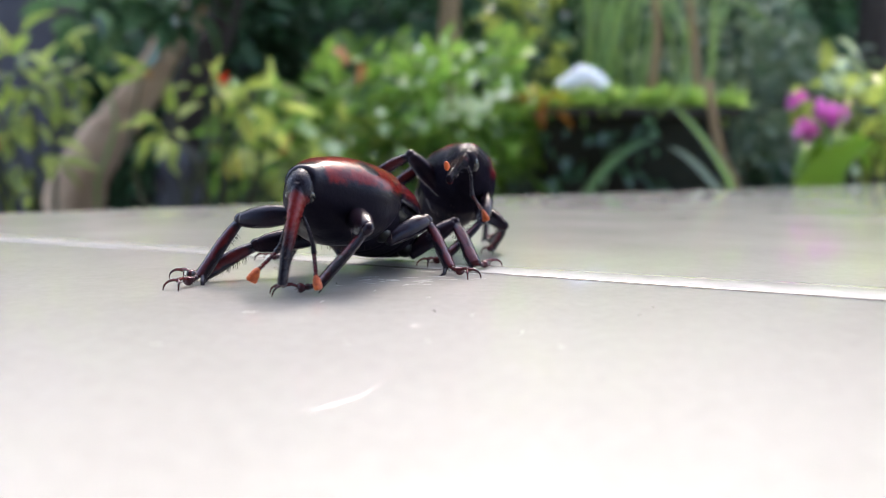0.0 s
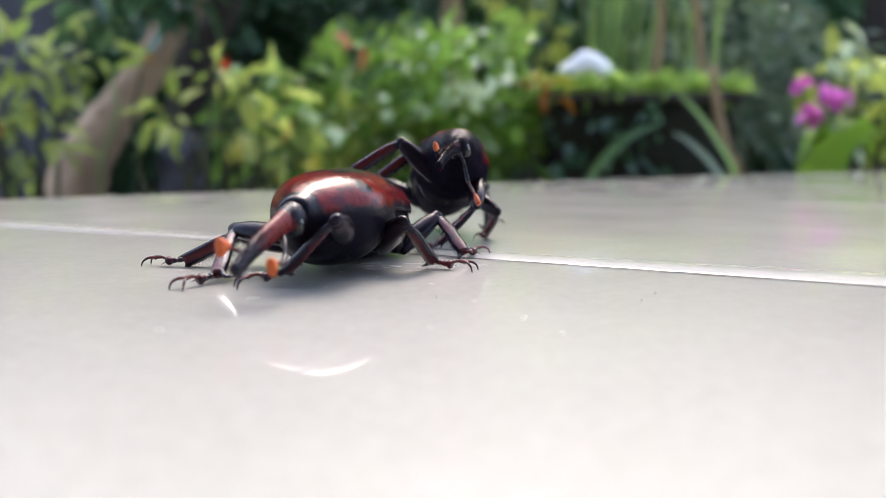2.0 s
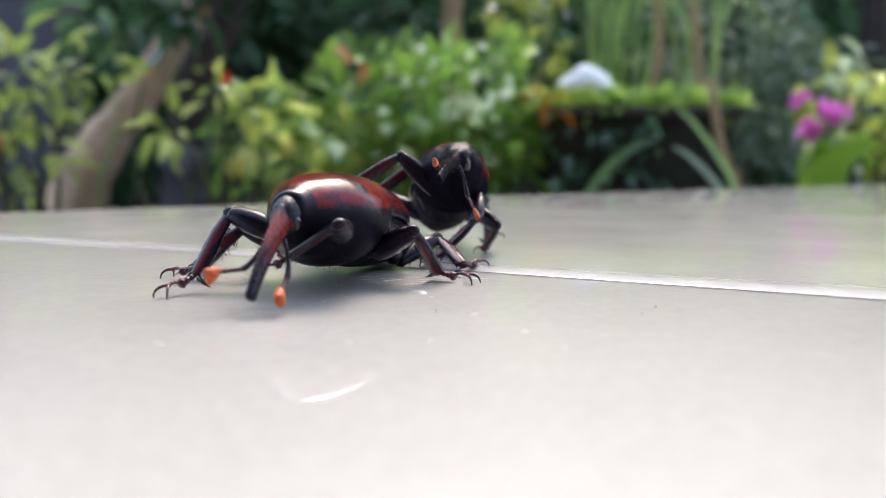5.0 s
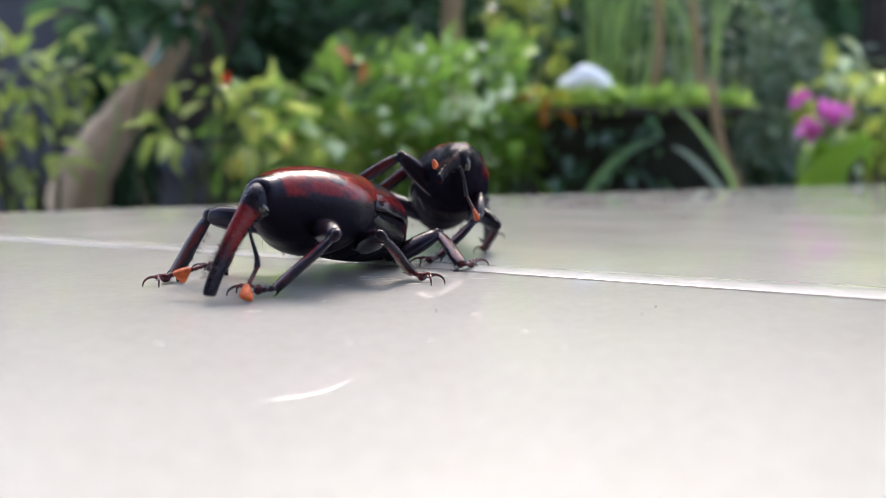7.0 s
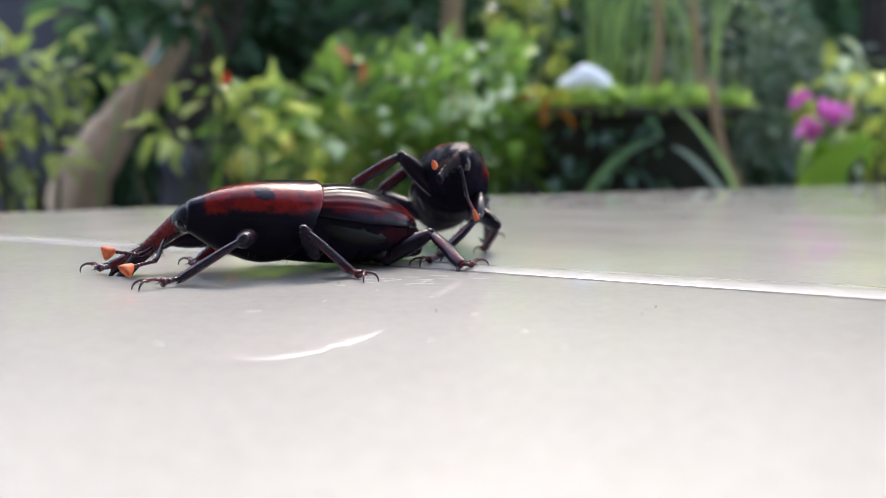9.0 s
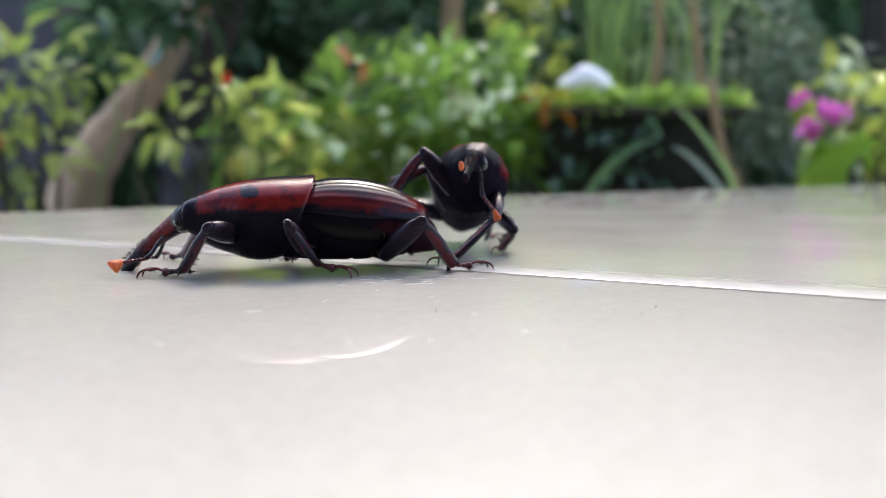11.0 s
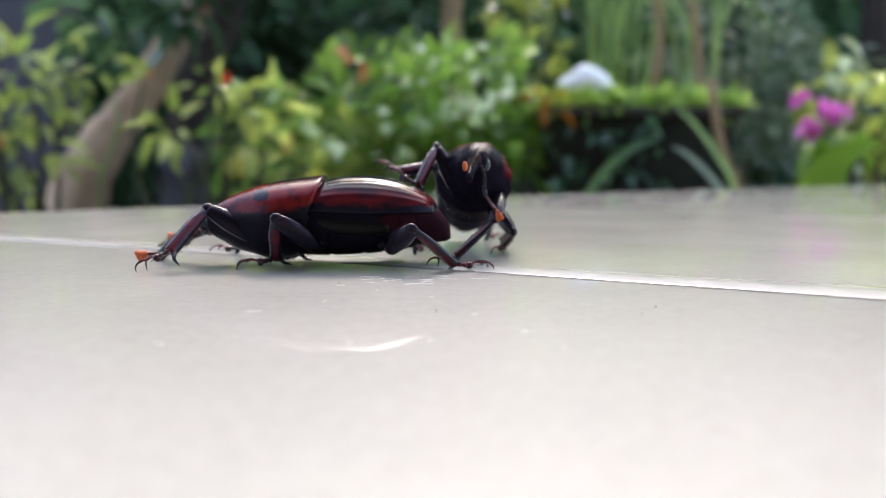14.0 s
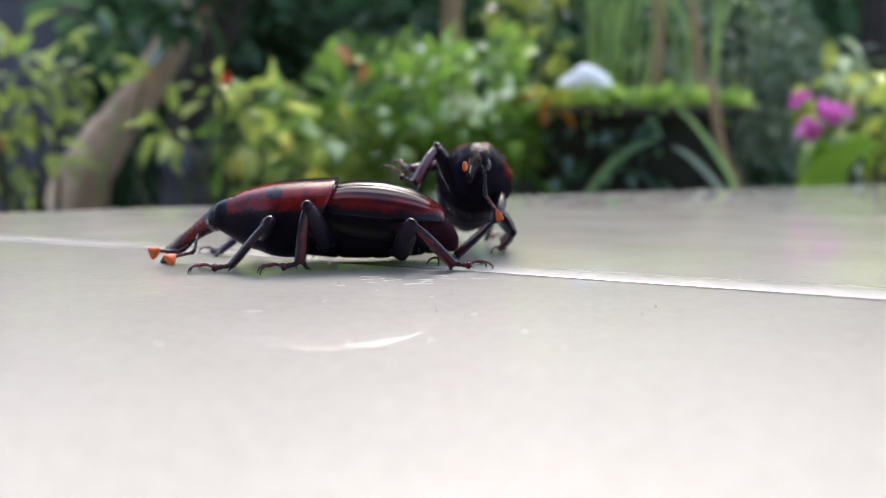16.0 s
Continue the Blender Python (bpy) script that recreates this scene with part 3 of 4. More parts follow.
ground = new("ground", mesh_from("ground", [(-60, -60, -0.16), (60, -60, -0.16), (60, 60, -0.16), (-60, 60, -0.16)], [(0, 1, 2, 3)], M["soil"]))
tagged(ground, "dark bare garden soil below the terrace", "ground", kind="structure")


def box_mesh(name, lo, hi, material, bevel=0.0):
    return slab(name, [(lo[0], lo[1]), (hi[0], lo[1]), (hi[0], hi[1]), (lo[0], hi[1])], hi[2], hi[2] - lo[2], material, bevel, cut=False)


# unseen wall and roof: dark for the near-side reflections, roof edge set to shape the light
tagged(new("wall_house", box_mesh("wall_house", (-3.2, -2.4, -0.16), (3.2, -2.2, 2.7), M["wall"], 0.01)), "dark unseen house wall behind the terrace", "wall", kind="structure")
tagged(new("ceiling", box_mesh("ceiling", (-3.4, -2.5, 2.704), (3.4, -0.7, 2.86), M["ceiling"], 0.01)), "dark timber porch ceiling over the terrace", "ceiling", kind="structure")
# backdrop wall, added to close bright sky gaps in the foliage
tagged(new("backdrop_wall", box_mesh("backdrop_wall", (-5.5, 4.3, -0.16), (5.5, 4.45, 1.45), M["planter"], 0.01)), "added dark backdrop wall behind the thicket", "wall", kind="structure")


# ---- garden ----
def leaf_shape(n=4, droop=0.25, fold=0.25):
    """A pointed leaf along +x, one long and one wide, folded at its midrib."""
    vs, fs = [], []
    for i in range(n + 1):
        x = i / n
        w = 0.5 * math.sin(math.pi * (0.06 + 0.93 * x ** 0.85)) ** 0.8
        z = -droop * x * x
        vs += [(x, w, z + fold * w), (x, 0, z), (x, -w, z + fold * w)]
    for i in range(n):
        a = 3 * i
        fs += [(a, a + 1, a + 4, a + 3), (a + 1, a + 2, a + 5, a + 4)]
    return np.array(vs), fs


def scatter(name, places, material, size, width, rnd, droop=0.25, n=4, tilt=0.5):
    """Many leaves: places are (point, outward direction)."""
    base, fs = leaf_shape(n, droop)
    verts, faces = [], []
    for p, d in places:
        ln = size * rnd.uniform(0.6, 1.25)
        x = (Vector(d) + Vector((rnd.gauss(0, tilt), rnd.gauss(0, tilt), rnd.gauss(0, tilt) - 0.15))).normalized()
        up = Vector((rnd.gauss(0, 0.5), rnd.gauss(0, 0.5), 1))
        y = up.cross(x).normalized()
        z = x.cross(y)
        m = np.array([x * ln, y * ln * width * rnd.uniform(0.8, 1.2), z * ln])
        k = len(verts)
        verts += (base @ m + np.array(p)).tolist()
        faces += [tuple(i + k for i in q) for q in fs]
    return mesh_from(name, verts, faces, material)


def cloud(rnd, n, centre, radii, inner=0.35):
    out = []
    for i in range(n):
        d = Vector((rnd.gauss(0, 1), rnd.gauss(0, 1), rnd.gauss(0, 1))).normalized()
        r = rnd.uniform(inner, 1.0) ** 0.6 * (1 + 0.22 * math.sin(5 * d.x + 3 * d.z + centre[0] * 9) * math.cos(4 * d.y + 2))
        out.append((Vector(centre) + Vector((d.x * radii[0], d.y * radii[1], d.z * radii[2])) * r, d))
    return out


def shrub(name, label, base, lumps, count, material, size, width, seed, stems=7, stem_mat=None, droop=0.25, tilt=0.5, inner=0.35):
    """A shrub: its stems, and a crown made of lumps (centre, radii)."""
    rnd = random.Random(seed)
    b = root(name, label, "shrub")
    bits = []
    for i in range(stems):
        c, r = lumps[i % len(lumps)]
        tip = Vector(c) + Vector((rnd.uniform(-0.6, 0.6) * r[0], rnd.uniform(-0.6, 0.6) * r[1], rnd.uniform(0, 0.7) * r[2]))
        foot = Vector(base) + Vector((rnd.uniform(-0.05, 0.05), rnd.uniform(-0.05, 0.05), 0))
        midp = foot.lerp(tip, 0.5) + Vector((rnd.uniform(-0.04, 0.04), rnd.uniform(-0.04, 0.04), 0.03))
        bits.append(tube([tuple(foot), tuple(midp), tuple(tip)], [0.005, 0.0035, 0.0015], 7, 8))
    part("stem", mesh_from("stem", *join(*bits), stem_mat or M["stem"]), b)
    places = []
    total = sum(r[0] * r[2] for c, r in lumps)
    for c, r in lumps:
        places += cloud(rnd, int(count * r[0] * r[2] / total), c, r, inner)
    part("crown", scatter("crown", places, material, size, width, rnd, droop, 4, tilt), b)
    return b


def single(name, p, d, material, size, width, seed, droop=0.3):
    rnd = random.Random(seed)
    return scatter(name, [(Vector(p) + Vector((rnd.gauss(0, 0.3), rnd.gauss(0, 0.3), rnd.gauss(0, 0.3))) * size * 0.5, d) for i in range(3)], material, size, width, rnd, droop)


GZ = -0.16
# tall dark thicket behind everything
for i in range(11):
    x = -3.0 + 0.6 * i
    rnd = random.Random(50 + i)
    y = 3.0 + rnd.uniform(-0.25, 0.5)
    shrub("dark_shrub", "tall dark-green glossy garden shrub", (x, y, GZ),
          [((x, y, 0.15), (0.45, 0.35, 0.32)), ((x + 0.1, y + 0.1, 0.62), (0.48, 0.4, 0.35)), ((x - 0.12, y, 1.05), (0.42, 0.4, 0.32))],
          1500, M["leaf_dark"], 0.105, 0.45, 100 + i, 6, M["dark_bark"], 0.3, 0.6, 0.15)

# thin-leaved tall trees beyond the wall, added to break up the sky in reflections
for i in range(9):
    rnd = random.Random(300 + i)
    x, y = -4.4 + 1.1 * i + rnd.uniform(-0.3, 0.3), 5.2 + rnd.uniform(-0.3, 0.6)
    tt = root("sky_screen_tree", "added tall thin-leaved tree that screens the sky", "tree")
    part("trunk", mesh_from("trunk", *tube([(x, y, GZ), (x + 0.05, y, 1.2), (x - 0.05, y, 2.4), (x, y, 3.6)], [0.08, 0.06, 0.045, 0.02], 12, 16), M["dark_bark"]), tt)
    places = cloud(rnd, 1500, (x, y, 1.9), (0.9, 0.5, 0.7), 0.1) + cloud(rnd, 1500, (x + 0.2, y, 2.8), (0.95, 0.5, 0.8), 0.1) + cloud(rnd, 1200, (x - 0.1, y, 3.8), (0.95, 0.5, 0.8), 0.1)
    part("crown", scatter("crown", places, M["leaf_dark"], 0.15, 0.42, rnd, 0.3, 3, 0.7), tt)

# leafy shrub in the middle
gs = shrub("green_shrub", "glossy mid-green shrub with many small leaves", (-0.08, 1.5, GZ),
           [((-0.32, 1.5, 0.05), (0.13, 0.13, 0.12)), ((-0.13, 1.5, 0.12), (0.15, 0.14, 0.14)), ((0.05, 1.48, 0.17), (0.14, 0.13, 0.12)),
            ((0.11, 1.45, 0.06), (0.10, 0.11, 0.11)), ((-0.08, 1.42, 0.0), (0.2, 0.11, 0.1))],
           520, M["leaf_mid"], 0.06, 0.5, 7, 14, None, 0.3, 0.7)
rnd = random.Random(77)
part("young_leaves", scatter("young_leaves", cloud(rnd, 150, (-0.12, 1.45, 0.06), (0.3, 0.12, 0.11), 0.7) + cloud(rnd, 200, (0.0, 1.38, 0.13), (0.15, 0.1, 0.11), 0.6), M["leaf_mid"], 0.046, 0.6, rnd, 0.3, 4, 0.7), gs, "fresh light-green leaves at the twig ends")
# pale leaves whose colour stands in for sky glints, tip down towards the terrace
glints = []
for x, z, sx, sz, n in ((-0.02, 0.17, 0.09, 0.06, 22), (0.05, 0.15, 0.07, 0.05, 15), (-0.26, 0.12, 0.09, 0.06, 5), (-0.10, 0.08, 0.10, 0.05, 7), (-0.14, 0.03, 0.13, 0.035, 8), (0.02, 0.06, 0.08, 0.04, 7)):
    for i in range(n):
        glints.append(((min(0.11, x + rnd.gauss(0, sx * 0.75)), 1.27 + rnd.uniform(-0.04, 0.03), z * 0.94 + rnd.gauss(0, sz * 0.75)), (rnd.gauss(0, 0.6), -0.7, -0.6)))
tagged(part("glint_leaves", scatter("glint_leaves", glints, M["leaf_bright"], 0.027, 0.8, rnd, 0.2, 4, 0.35), gs, "pale leaves whose colour stands in for sky glints"), kind="stuff")
tagged(part("low_leaves", scatter("low_leaves", cloud(rnd, 170, (-0.15, 1.36, 0.045), (0.15, 0.06, 0.055), 0.3), M["leaf_lime"], 0.04, 0.5, rnd, 0.3, 4, 0.6), gs, "light green leaves low on the shrub"), kind="stuff")
part("yellowed_leaves", scatter("yellowed_leaves", [((x, 1.05, z), (0.2, -0.5, -0.5)) for x, z in ((-0.285, 0.04), (-0.30, 0.028), (-0.18, 0.016), (-0.19, 0.01))], M["leaf_yellow"], 0.034, 0.5, rnd, 0.3, 4, 0.3), gs, "yellowed leaves")
part("orange_leaves", scatter("orange_leaves", [((x, 1.05, z), (0.2, -0.5, -0.6)) for x, z in ((-0.217, 0.062), (-0.222, 0.055))], M["leaf_rust"], 0.026, 0.55, rnd, 0.3, 4, 0.3), gs, "orange withered leaves")
shrub("green_shrub", "taller light-green shrub behind the planter", (0.2, 1.9, GZ),
      [((0.20, 1.9, 0.41), (0.095, 0.12, 0.06)), ((0.21, 1.95, 0.54), (0.12, 0.14, 0.10)), ((0.25, 1.9, 0.30), (0.06, 0.1, 0.07))],
      100, M["leaf_lime"], 0.06, 0.5, 8, 8, None, 0.3, 0.6)
shrub("low_shrub", "low light-green shrub at the terrace edge", (-0.32, 1.15, GZ),
      [((-0.30, 1.15, 0.06), (0.05, 0.06, 0.045)), ((-0.25, 1.2, 0.02), (0.06, 0.06, 0.05))],
      34, M["leaf_lime"], 0.045, 0.42, 9, 6, None, 0.3, 0.6)
part("brown_leaves", scatter("brown_leaves", [((-0.19 + 0.02 * k, 1.36, 0.235 - 0.012 * k), (0.2, -0.5, -0.4)) for k in range(3)], M["leaf_rust"], 0.045, 0.6, rnd, 0.3, 4, 0.3), gs, "brown withered leaves")
# yellow-green shrub beside the slanting trunk
shrub("lime_shrub", "sparse yellow-green shrub with small pointed leaves", (-0.68, 1.2, GZ),
      [((-0.68, 1.2, 0.15), (0.11, 0.1, 0.09)), ((-0.72, 1.22, 0.05), (0.12, 0.1, 0.09)), ((-0.64, 1.25, 0.16), (0.07, 0.08, 0.05)), ((-0.74, 1.2, 0.17), (0.06, 0.08, 0.04))],
      110, M["leaf_lime"], 0.052, 0.42, 10, 9, None, 0.35, 0.7)
b = shrub("red_bud_shrub", "thin shrub with lime leaves and red flower buds", (-0.36, 1.1, GZ),
          [((-0.33, 1.1, 0.135), (0.06, 0.05, 0.022)), ((-0.27, 1.1, 0.115), (0.05, 0.05, 0.03)), ((-0.40, 1.1, 0.07), (0.05, 0.05, 0.03)), ((-0.43, 1.12, 0.15), (0.03, 0.03, 0.02))],
          44, M["leaf_lime"], 0.045, 0.4, 11, 7, None, 0.3, 0.4)
for i, (x, z) in enumerate(((-0.318, 0.137), (-0.425, 0.149), (-0.66, 0.06))):
    part("bud", single("bud", (x, 1.08, z), (0.3, -0.3, 0.8), M["petal_red"] if i == 0 else M["leaf_rust"], 0.021, 0.8, 20 + i), b, "red flower bud")


def trunk(name, label, points, radii, material, seed):
    rnd = random.Random(seed)
    t = root(name, label, "tree")
    v, f = tube(points, radii, 22, 30)
    v = [Vector(p) * 1.0 + Vector((rnd.gauss(0, 0.003), rnd.gauss(0, 0.003), 0)) for p in v]
    part("trunk", mesh_from("trunk", v, f, material), t)
    return t


t = trunk("leaning_tree", "leaning grey-brown tree trunk with rough bark", [(-0.93, 1.8, GZ), (-0.885, 1.8, -0.03), (-0.835, 1.8, 0.062), (-0.785, 1.81, 0.13), (-0.715, 1.82, 0.226), (-0.665, 1.85, 0.33), (-0.61, 1.92, 0.46), (-0.5, 2.05, 1.1)], [0.07, 0.062, 0.055, 0.049, 0.043, 0.033, 0.028, 0.027], M["bark"], 31)
# limb in dark bark; that colour stands for the black shade beside the trunk
part("limb", mesh_from("limb", *tube([(-0.70, 1.98, 0.0), (-0.67, 1.98, 0.2), (-0.63, 2.0, 0.32), (-0.58, 2.05, 0.46), (-0.48, 2.15, 1.2)], [0.045, 0.05, 0.045, 0.042, 0.035], 16, 20), M["dark_bark"]), t, "dark limb with the shade put into its bark colour")
rnd = random.Random(4)
# the 1300-leaf cloud hangs out of view, added to shade the upper trunk
part("crown", scatter("crown", cloud(rnd, 500, (-0.4, 2.2, 1.6), (0.9, 0.6, 0.35)) + cloud(rnd, 40, (-0.86, 1.95, 0.42), (0.12, 0.1, 0.06)) + cloud(rnd, 1300, (-0.57, 1.62, 0.60), (0.24, 0.36, 0.11), 0.1) + cloud(rnd, 24, (-0.60, 1.72, 0.375), (0.075, 0.04, 0.055), 0.1), M["leaf_dark"], 0.1, 0.45, rnd), t)
t = trunk("dark_tree", "slim dark tree trunk in the shade", [(1.22, 2.1, GZ), (1.215, 2.1, 0.2), (1.205, 2.1, 0.6), (1.19, 2.15, 1.3)], [0.05, 0.042, 0.04, 0.035], M["dark_bark"], 32)
part("crown", scatter("crown", cloud(rnd, 700, (1.2, 2.3, 1.5), (0.8, 0.6, 0.35)), M["leaf_dark"], 0.1, 0.45, rnd), t)
t = trunk("slim_tree", "slim brown tree trunk among the shrubs", [(0.015, 2.3, GZ), (0.02, 2.3, 0.3), (0.03, 2.3, 0.7), (0.02, 2.35, 1.4)], [0.035, 0.03, 0.028, 0.025], M["stalk"], 33)
part("crown", scatter("crown", cloud(rnd, 300, (0.02, 2.4, 1.6), (0.5, 0.4, 0.3)), M["leaf_dark"], 0.1, 0.45, rnd), t)
gv, gf = ball((-0.61, 1.74, -0.04), (0.06, 0.05, 0.125), 18, 14)
gv = [Vector(q) * (1 + 0.05 * noise.noise(Vector(q) * 14)) for q in gv]
tagged(new("boulder", mesh_from("boulder", gv, gf, M["grey_post"])), "upright grey weathered boulder in the shade under the leaning tree", "boulder")
post = root("concrete_post", "weathered grey concrete post behind the shrubs", "post")
part("shaft", box_mesh("shaft", (-1.52, 2.5, GZ), (-1.28, 2.68, 1.1), M["grey_post"], 0.012), post)
part("cap", box_mesh("cap", (-1.55, 2.47, 1.1), (-1.25, 2.71, 1.15), M["grey_post"], 0.012), post)

# planter with a mossy top
pl = root("planter", "dark brick planter with a mossy top", "planter")
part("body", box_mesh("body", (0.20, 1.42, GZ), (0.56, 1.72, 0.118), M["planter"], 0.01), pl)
part("rim", box_mesh("rim", (0.185, 1.40, 0.118), (0.575, 1.74, 0.134), M["rim"], 0.006), pl, "grey stone rim")
rnd = random.Random(5)
tuft = [((rnd.uniform(0.19, 0.57), rnd.uniform(1.405, 1.70), 0.134), (rnd.gauss(0, 0.5), rnd.gauss(0, 0.5), 1)) for i in range(1500)]
tagged(part("moss", scatter("moss", tuft, M["leaf_moss"], 0.045, 0.35, rnd, 0.3, 3, 0.5), pl, "bright green moss and small leaves"), kind="stuff")
rnd = random.Random(15)
hang = [((rnd.uniform(0.2, 0.42), 1.405, rnd.uniform(-0.02, 0.10)), (rnd.gauss(0, 0.5), -0.8, rnd.uniform(-0.9, 0.1))) for i in range(45)]
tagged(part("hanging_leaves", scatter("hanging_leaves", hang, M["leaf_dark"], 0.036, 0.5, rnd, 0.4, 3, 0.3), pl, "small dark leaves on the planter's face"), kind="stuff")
verts, faces = ball((0.28, 1.47, 0.182), (0.054, 0.042, 0.034), 20, 14)
# it narrows to a blunt peak
verts = [(0.28 + (x - 0.28) * (1 - 0.4 * max(0.0, (z - 0.178) / 0.038)), y, z + 0.006 * max(0.0, 1 - abs(x - 0.28) / 0.05)) for x, y, z in verts]
verts = [Vector(v) + Vector((0, 0, 0.008 * noise.noise(Vector(v) * 30))) + Vector((0.006 * noise.noise(Vector(v) * 25 + Vector((3, 3, 3))), 0, 0)) for v in verts]
tagged(new("stone", mesh_from("stone", verts, faces, M["pale"])), "smooth pale whitish stone on the mossy planter", "stone")
lv = root("withered_leaves", "rust-orange withered leaves at the planter's corner", "leaves")
part("leaf", single("leaf", (0.195, 1.38, 0.125), (0.3, -0.5, 0), M["leaf_rust"], 0.045, 0.5, 41), lv)
part("leaf", single("leaf", (0.16, 1.38, 0.145), (-0.6, -0.3, 0.2), M["leaf_rust"], 0.04, 0.5, 42), lv)
part("leaf", single("leaf", (0.175, 1.36, 0.160), (-0.4, -0.5, 0.1), M["leaf_yellow"], 0.034, 0.5, 43), lv, "yellow leaf")
part("leaf", single("leaf", (0.21, 1.37, 0.150), (0.5, -0.4, -0.1), M["leaf_yellow"], 0.036, 0.5, 44), lv, "yellow leaf")


def blade_mesh(name, foot, d, length, width, rise, fall, material, n=14):
    """A strap leaf that rises from its foot and arches over."""
    vs, fs = [], []
    d = Vector(d).normalized()
    s = Vector((-d.y, d.x, 0)).normalized()
    for i in range(n + 1):
        k = i / n
        p = Vector(foot) + Vector((d.x, d.y, 0)) * length * (k * 0.35 + 0.65 * k * k) * fall + Vector((0, 0, rise * math.sin(min(1.0, k * (1 + 0.6 * fall)) * math.pi / 2) - fall * rise * 0.5 * k ** 3))
        w = width * 0.5 * min(1.0, 0.5 + 2 * k) * (1 - k ** 3) + 0.0004
        vs += [p + s * w + Vector((0, 0, w * 0.3)), p, p - s * w + Vector((0, 0, w * 0.3))]
    for i in range(n):
        a = 3 * i
        fs += [(a, a + 1, a + 4, a + 3), (a + 1, a + 2, a + 5, a + 4)]
    return mesh_from(name, vs, fs, material)


def ribbon(name, points, width, material, n=16):
    """A grass blade along points, its flat side turned up and outward."""
    pts = [Vector(p) for p in smooth_rows(points, n + 1)]
    vs, fs = [], []
    for i, p in enumerate(pts):
        d = (pts[min(i + 1, n)] - pts[max(i - 1, 0)]).normalized()
        s = d.cross(Vector((0.1, -0.85, 0.5))).normalized()
        w = width * 0.5 * min(1.0, 0.6 + i / n) * (1 - (i / n) ** 4) + 0.0005
        vs += [p + s * w, p + Vector((0, 0.2 * w, -0.2 * w)), p - s * w]
    for i in range(n):
        a = 3 * i
        fs += [(a, a + 1, a + 4, a + 3), (a + 1, a + 2, a + 5, a + 4)]
    return mesh_from(name, vs, fs, material)


def strap_plant(name, label, foot, count, length, width, rise, seed, material, spread=(0, 360), falls=(0.25, 0.9)):
    rnd = random.Random(seed)
    pnt = root(name, label, "plant")
    for i in range(count):
        a = radians(rnd.uniform(*spread))
        part("leaf", blade_mesh("leaf", (foot[0] + rnd.uniform(-0.08, 0.08), foot[1] + rnd.uniform(-0.05, 0.05), foot[2]), (math.cos(a), math.sin(a), 0),
                                length * rnd.uniform(0.7, 1.2), width * rnd.uniform(0.7, 1.2), rise * rnd.uniform(0.6, 1.15), rnd.uniform(*falls), material), pnt)
    return pnt


strap_plant("strap_plant", "clump of upright light-green strap leaves in the planter", (0.35, 1.6, 0.13), 24, 0.36, 0.009, 0.42, 61, M["leaf_strap"], falls=(0.25, 1.0))
strap_plant("strap_plant", "clump of upright light-green strap leaves in the planter", (0.51, 1.6, 0.13), 13, 0.34, 0.009, 0.40, 62, M["leaf_strap"], falls=(0.2, 0.95))
gb = root("grass_clump", "two long arching grass blades at the terrace edge", "plant")
for pts, wd, mat in (([(0.15, 1.0, GZ), (0.180, 1.0, -0.07), (0.200, 1.0, -0.015), (0.2375, 1.0, 0.031), (0.264, 1.0, 0.048), (0.296, 1.0, 0.059)], 0.014, "leaf_dark"),
                     ([(0.44, 1.02, GZ), (0.42, 1.02, -0.06), (0.382, 1.02, -0.009), (0.36, 1.02, 0.016), (0.3355, 1.02, 0.037), (0.315, 1.02, 0.047)], 0.012, "leaf_grey"),
                     ([(0.46, 1.1, GZ), (0.452, 1.1, -0.07), (0.435, 1.1, -0.009), (0.417, 1.1, 0.024), (0.39, 1.1, 0.062), (0.36, 1.1, 0.095), (0.332, 1.1, 0.119)], 0.013, "leaf_mid")):
    part("leaf", ribbon("leaf", pts, wd, M[mat]), gb)
st = root("dry_stalks", "thin tan dried plant stalks", "stalk")
for pts in ([(0.54, 1.3, GZ), (0.52, 1.3, -0.016), (0.498, 1.3, 0.026), (0.481, 1.3, 0.085), (0.465, 1.3, 0.172)], [(0.536, 1.55, 0.12), (0.535, 1.55, 0.16), (0.521, 1.55, 0.294), (0.497, 1.55, 0.45)], [(0.44, 1.56, 0.14), (0.44, 1.55, 0.21), (0.4466, 1.55, 0.294), (0.437, 1.55, 0.40)]):
    part("stalk", mesh_from("stalk", *tube(pts, [0.010, 0.009, 0.007], 9, 10), M["stalk"]), st)

# orchid at the terrace's edge
orchid = root("orchid", "ground orchid with magenta-pink flowers and broad leaves", "flower")
FX, FY = 0.612, 1.2
part("flower_stem", mesh_from("flower_stem", *tube([(FX + 0.03, FY, GZ), (FX + 0.025, FY, 0.0), (FX, FY, 0.08), (FX - 0.01, FY, 0.14)], [0.006, 0.004, 0.003], 8, 10), M["stem"]), orchid)
for i, (dx, dz) in enumerate(((-0.049, 0.128), (0.030, 0.110), (-0.020, 0.081), (-0.004, 0.108), (0.012, 0.100), (-0.030, 0.086))):
    rnd = random.Random(70 + i)
    pet = [((FX + dx, FY - 0.01, dz), (math.cos(a), -0.35, math.sin(a))) for a in [2 * math.pi * j / 5 + i for j in range(5)]]
    part("blossom", scatter("blossom", pet, M["petal_pink"], 0.021, 0.95, rnd, 0.15, 4, 0.15), orchid, "magenta-pink blossom")
for i, (a, ln, rs) in enumerate(((200, 0.10, 0.24), (20, 0.14, 0.26), (330, 0.16, 0.24), (170, 0.06, 0.28), (260, 0.1, 0.22))):
    part("leaf", blade_mesh("leaf", (FX + 0.02, FY + 0.01, GZ), (math.cos(radians(a)), math.sin(radians(a)), 0), ln, 0.05, rs, 0.7, M["leaf_broad"]), orchid)
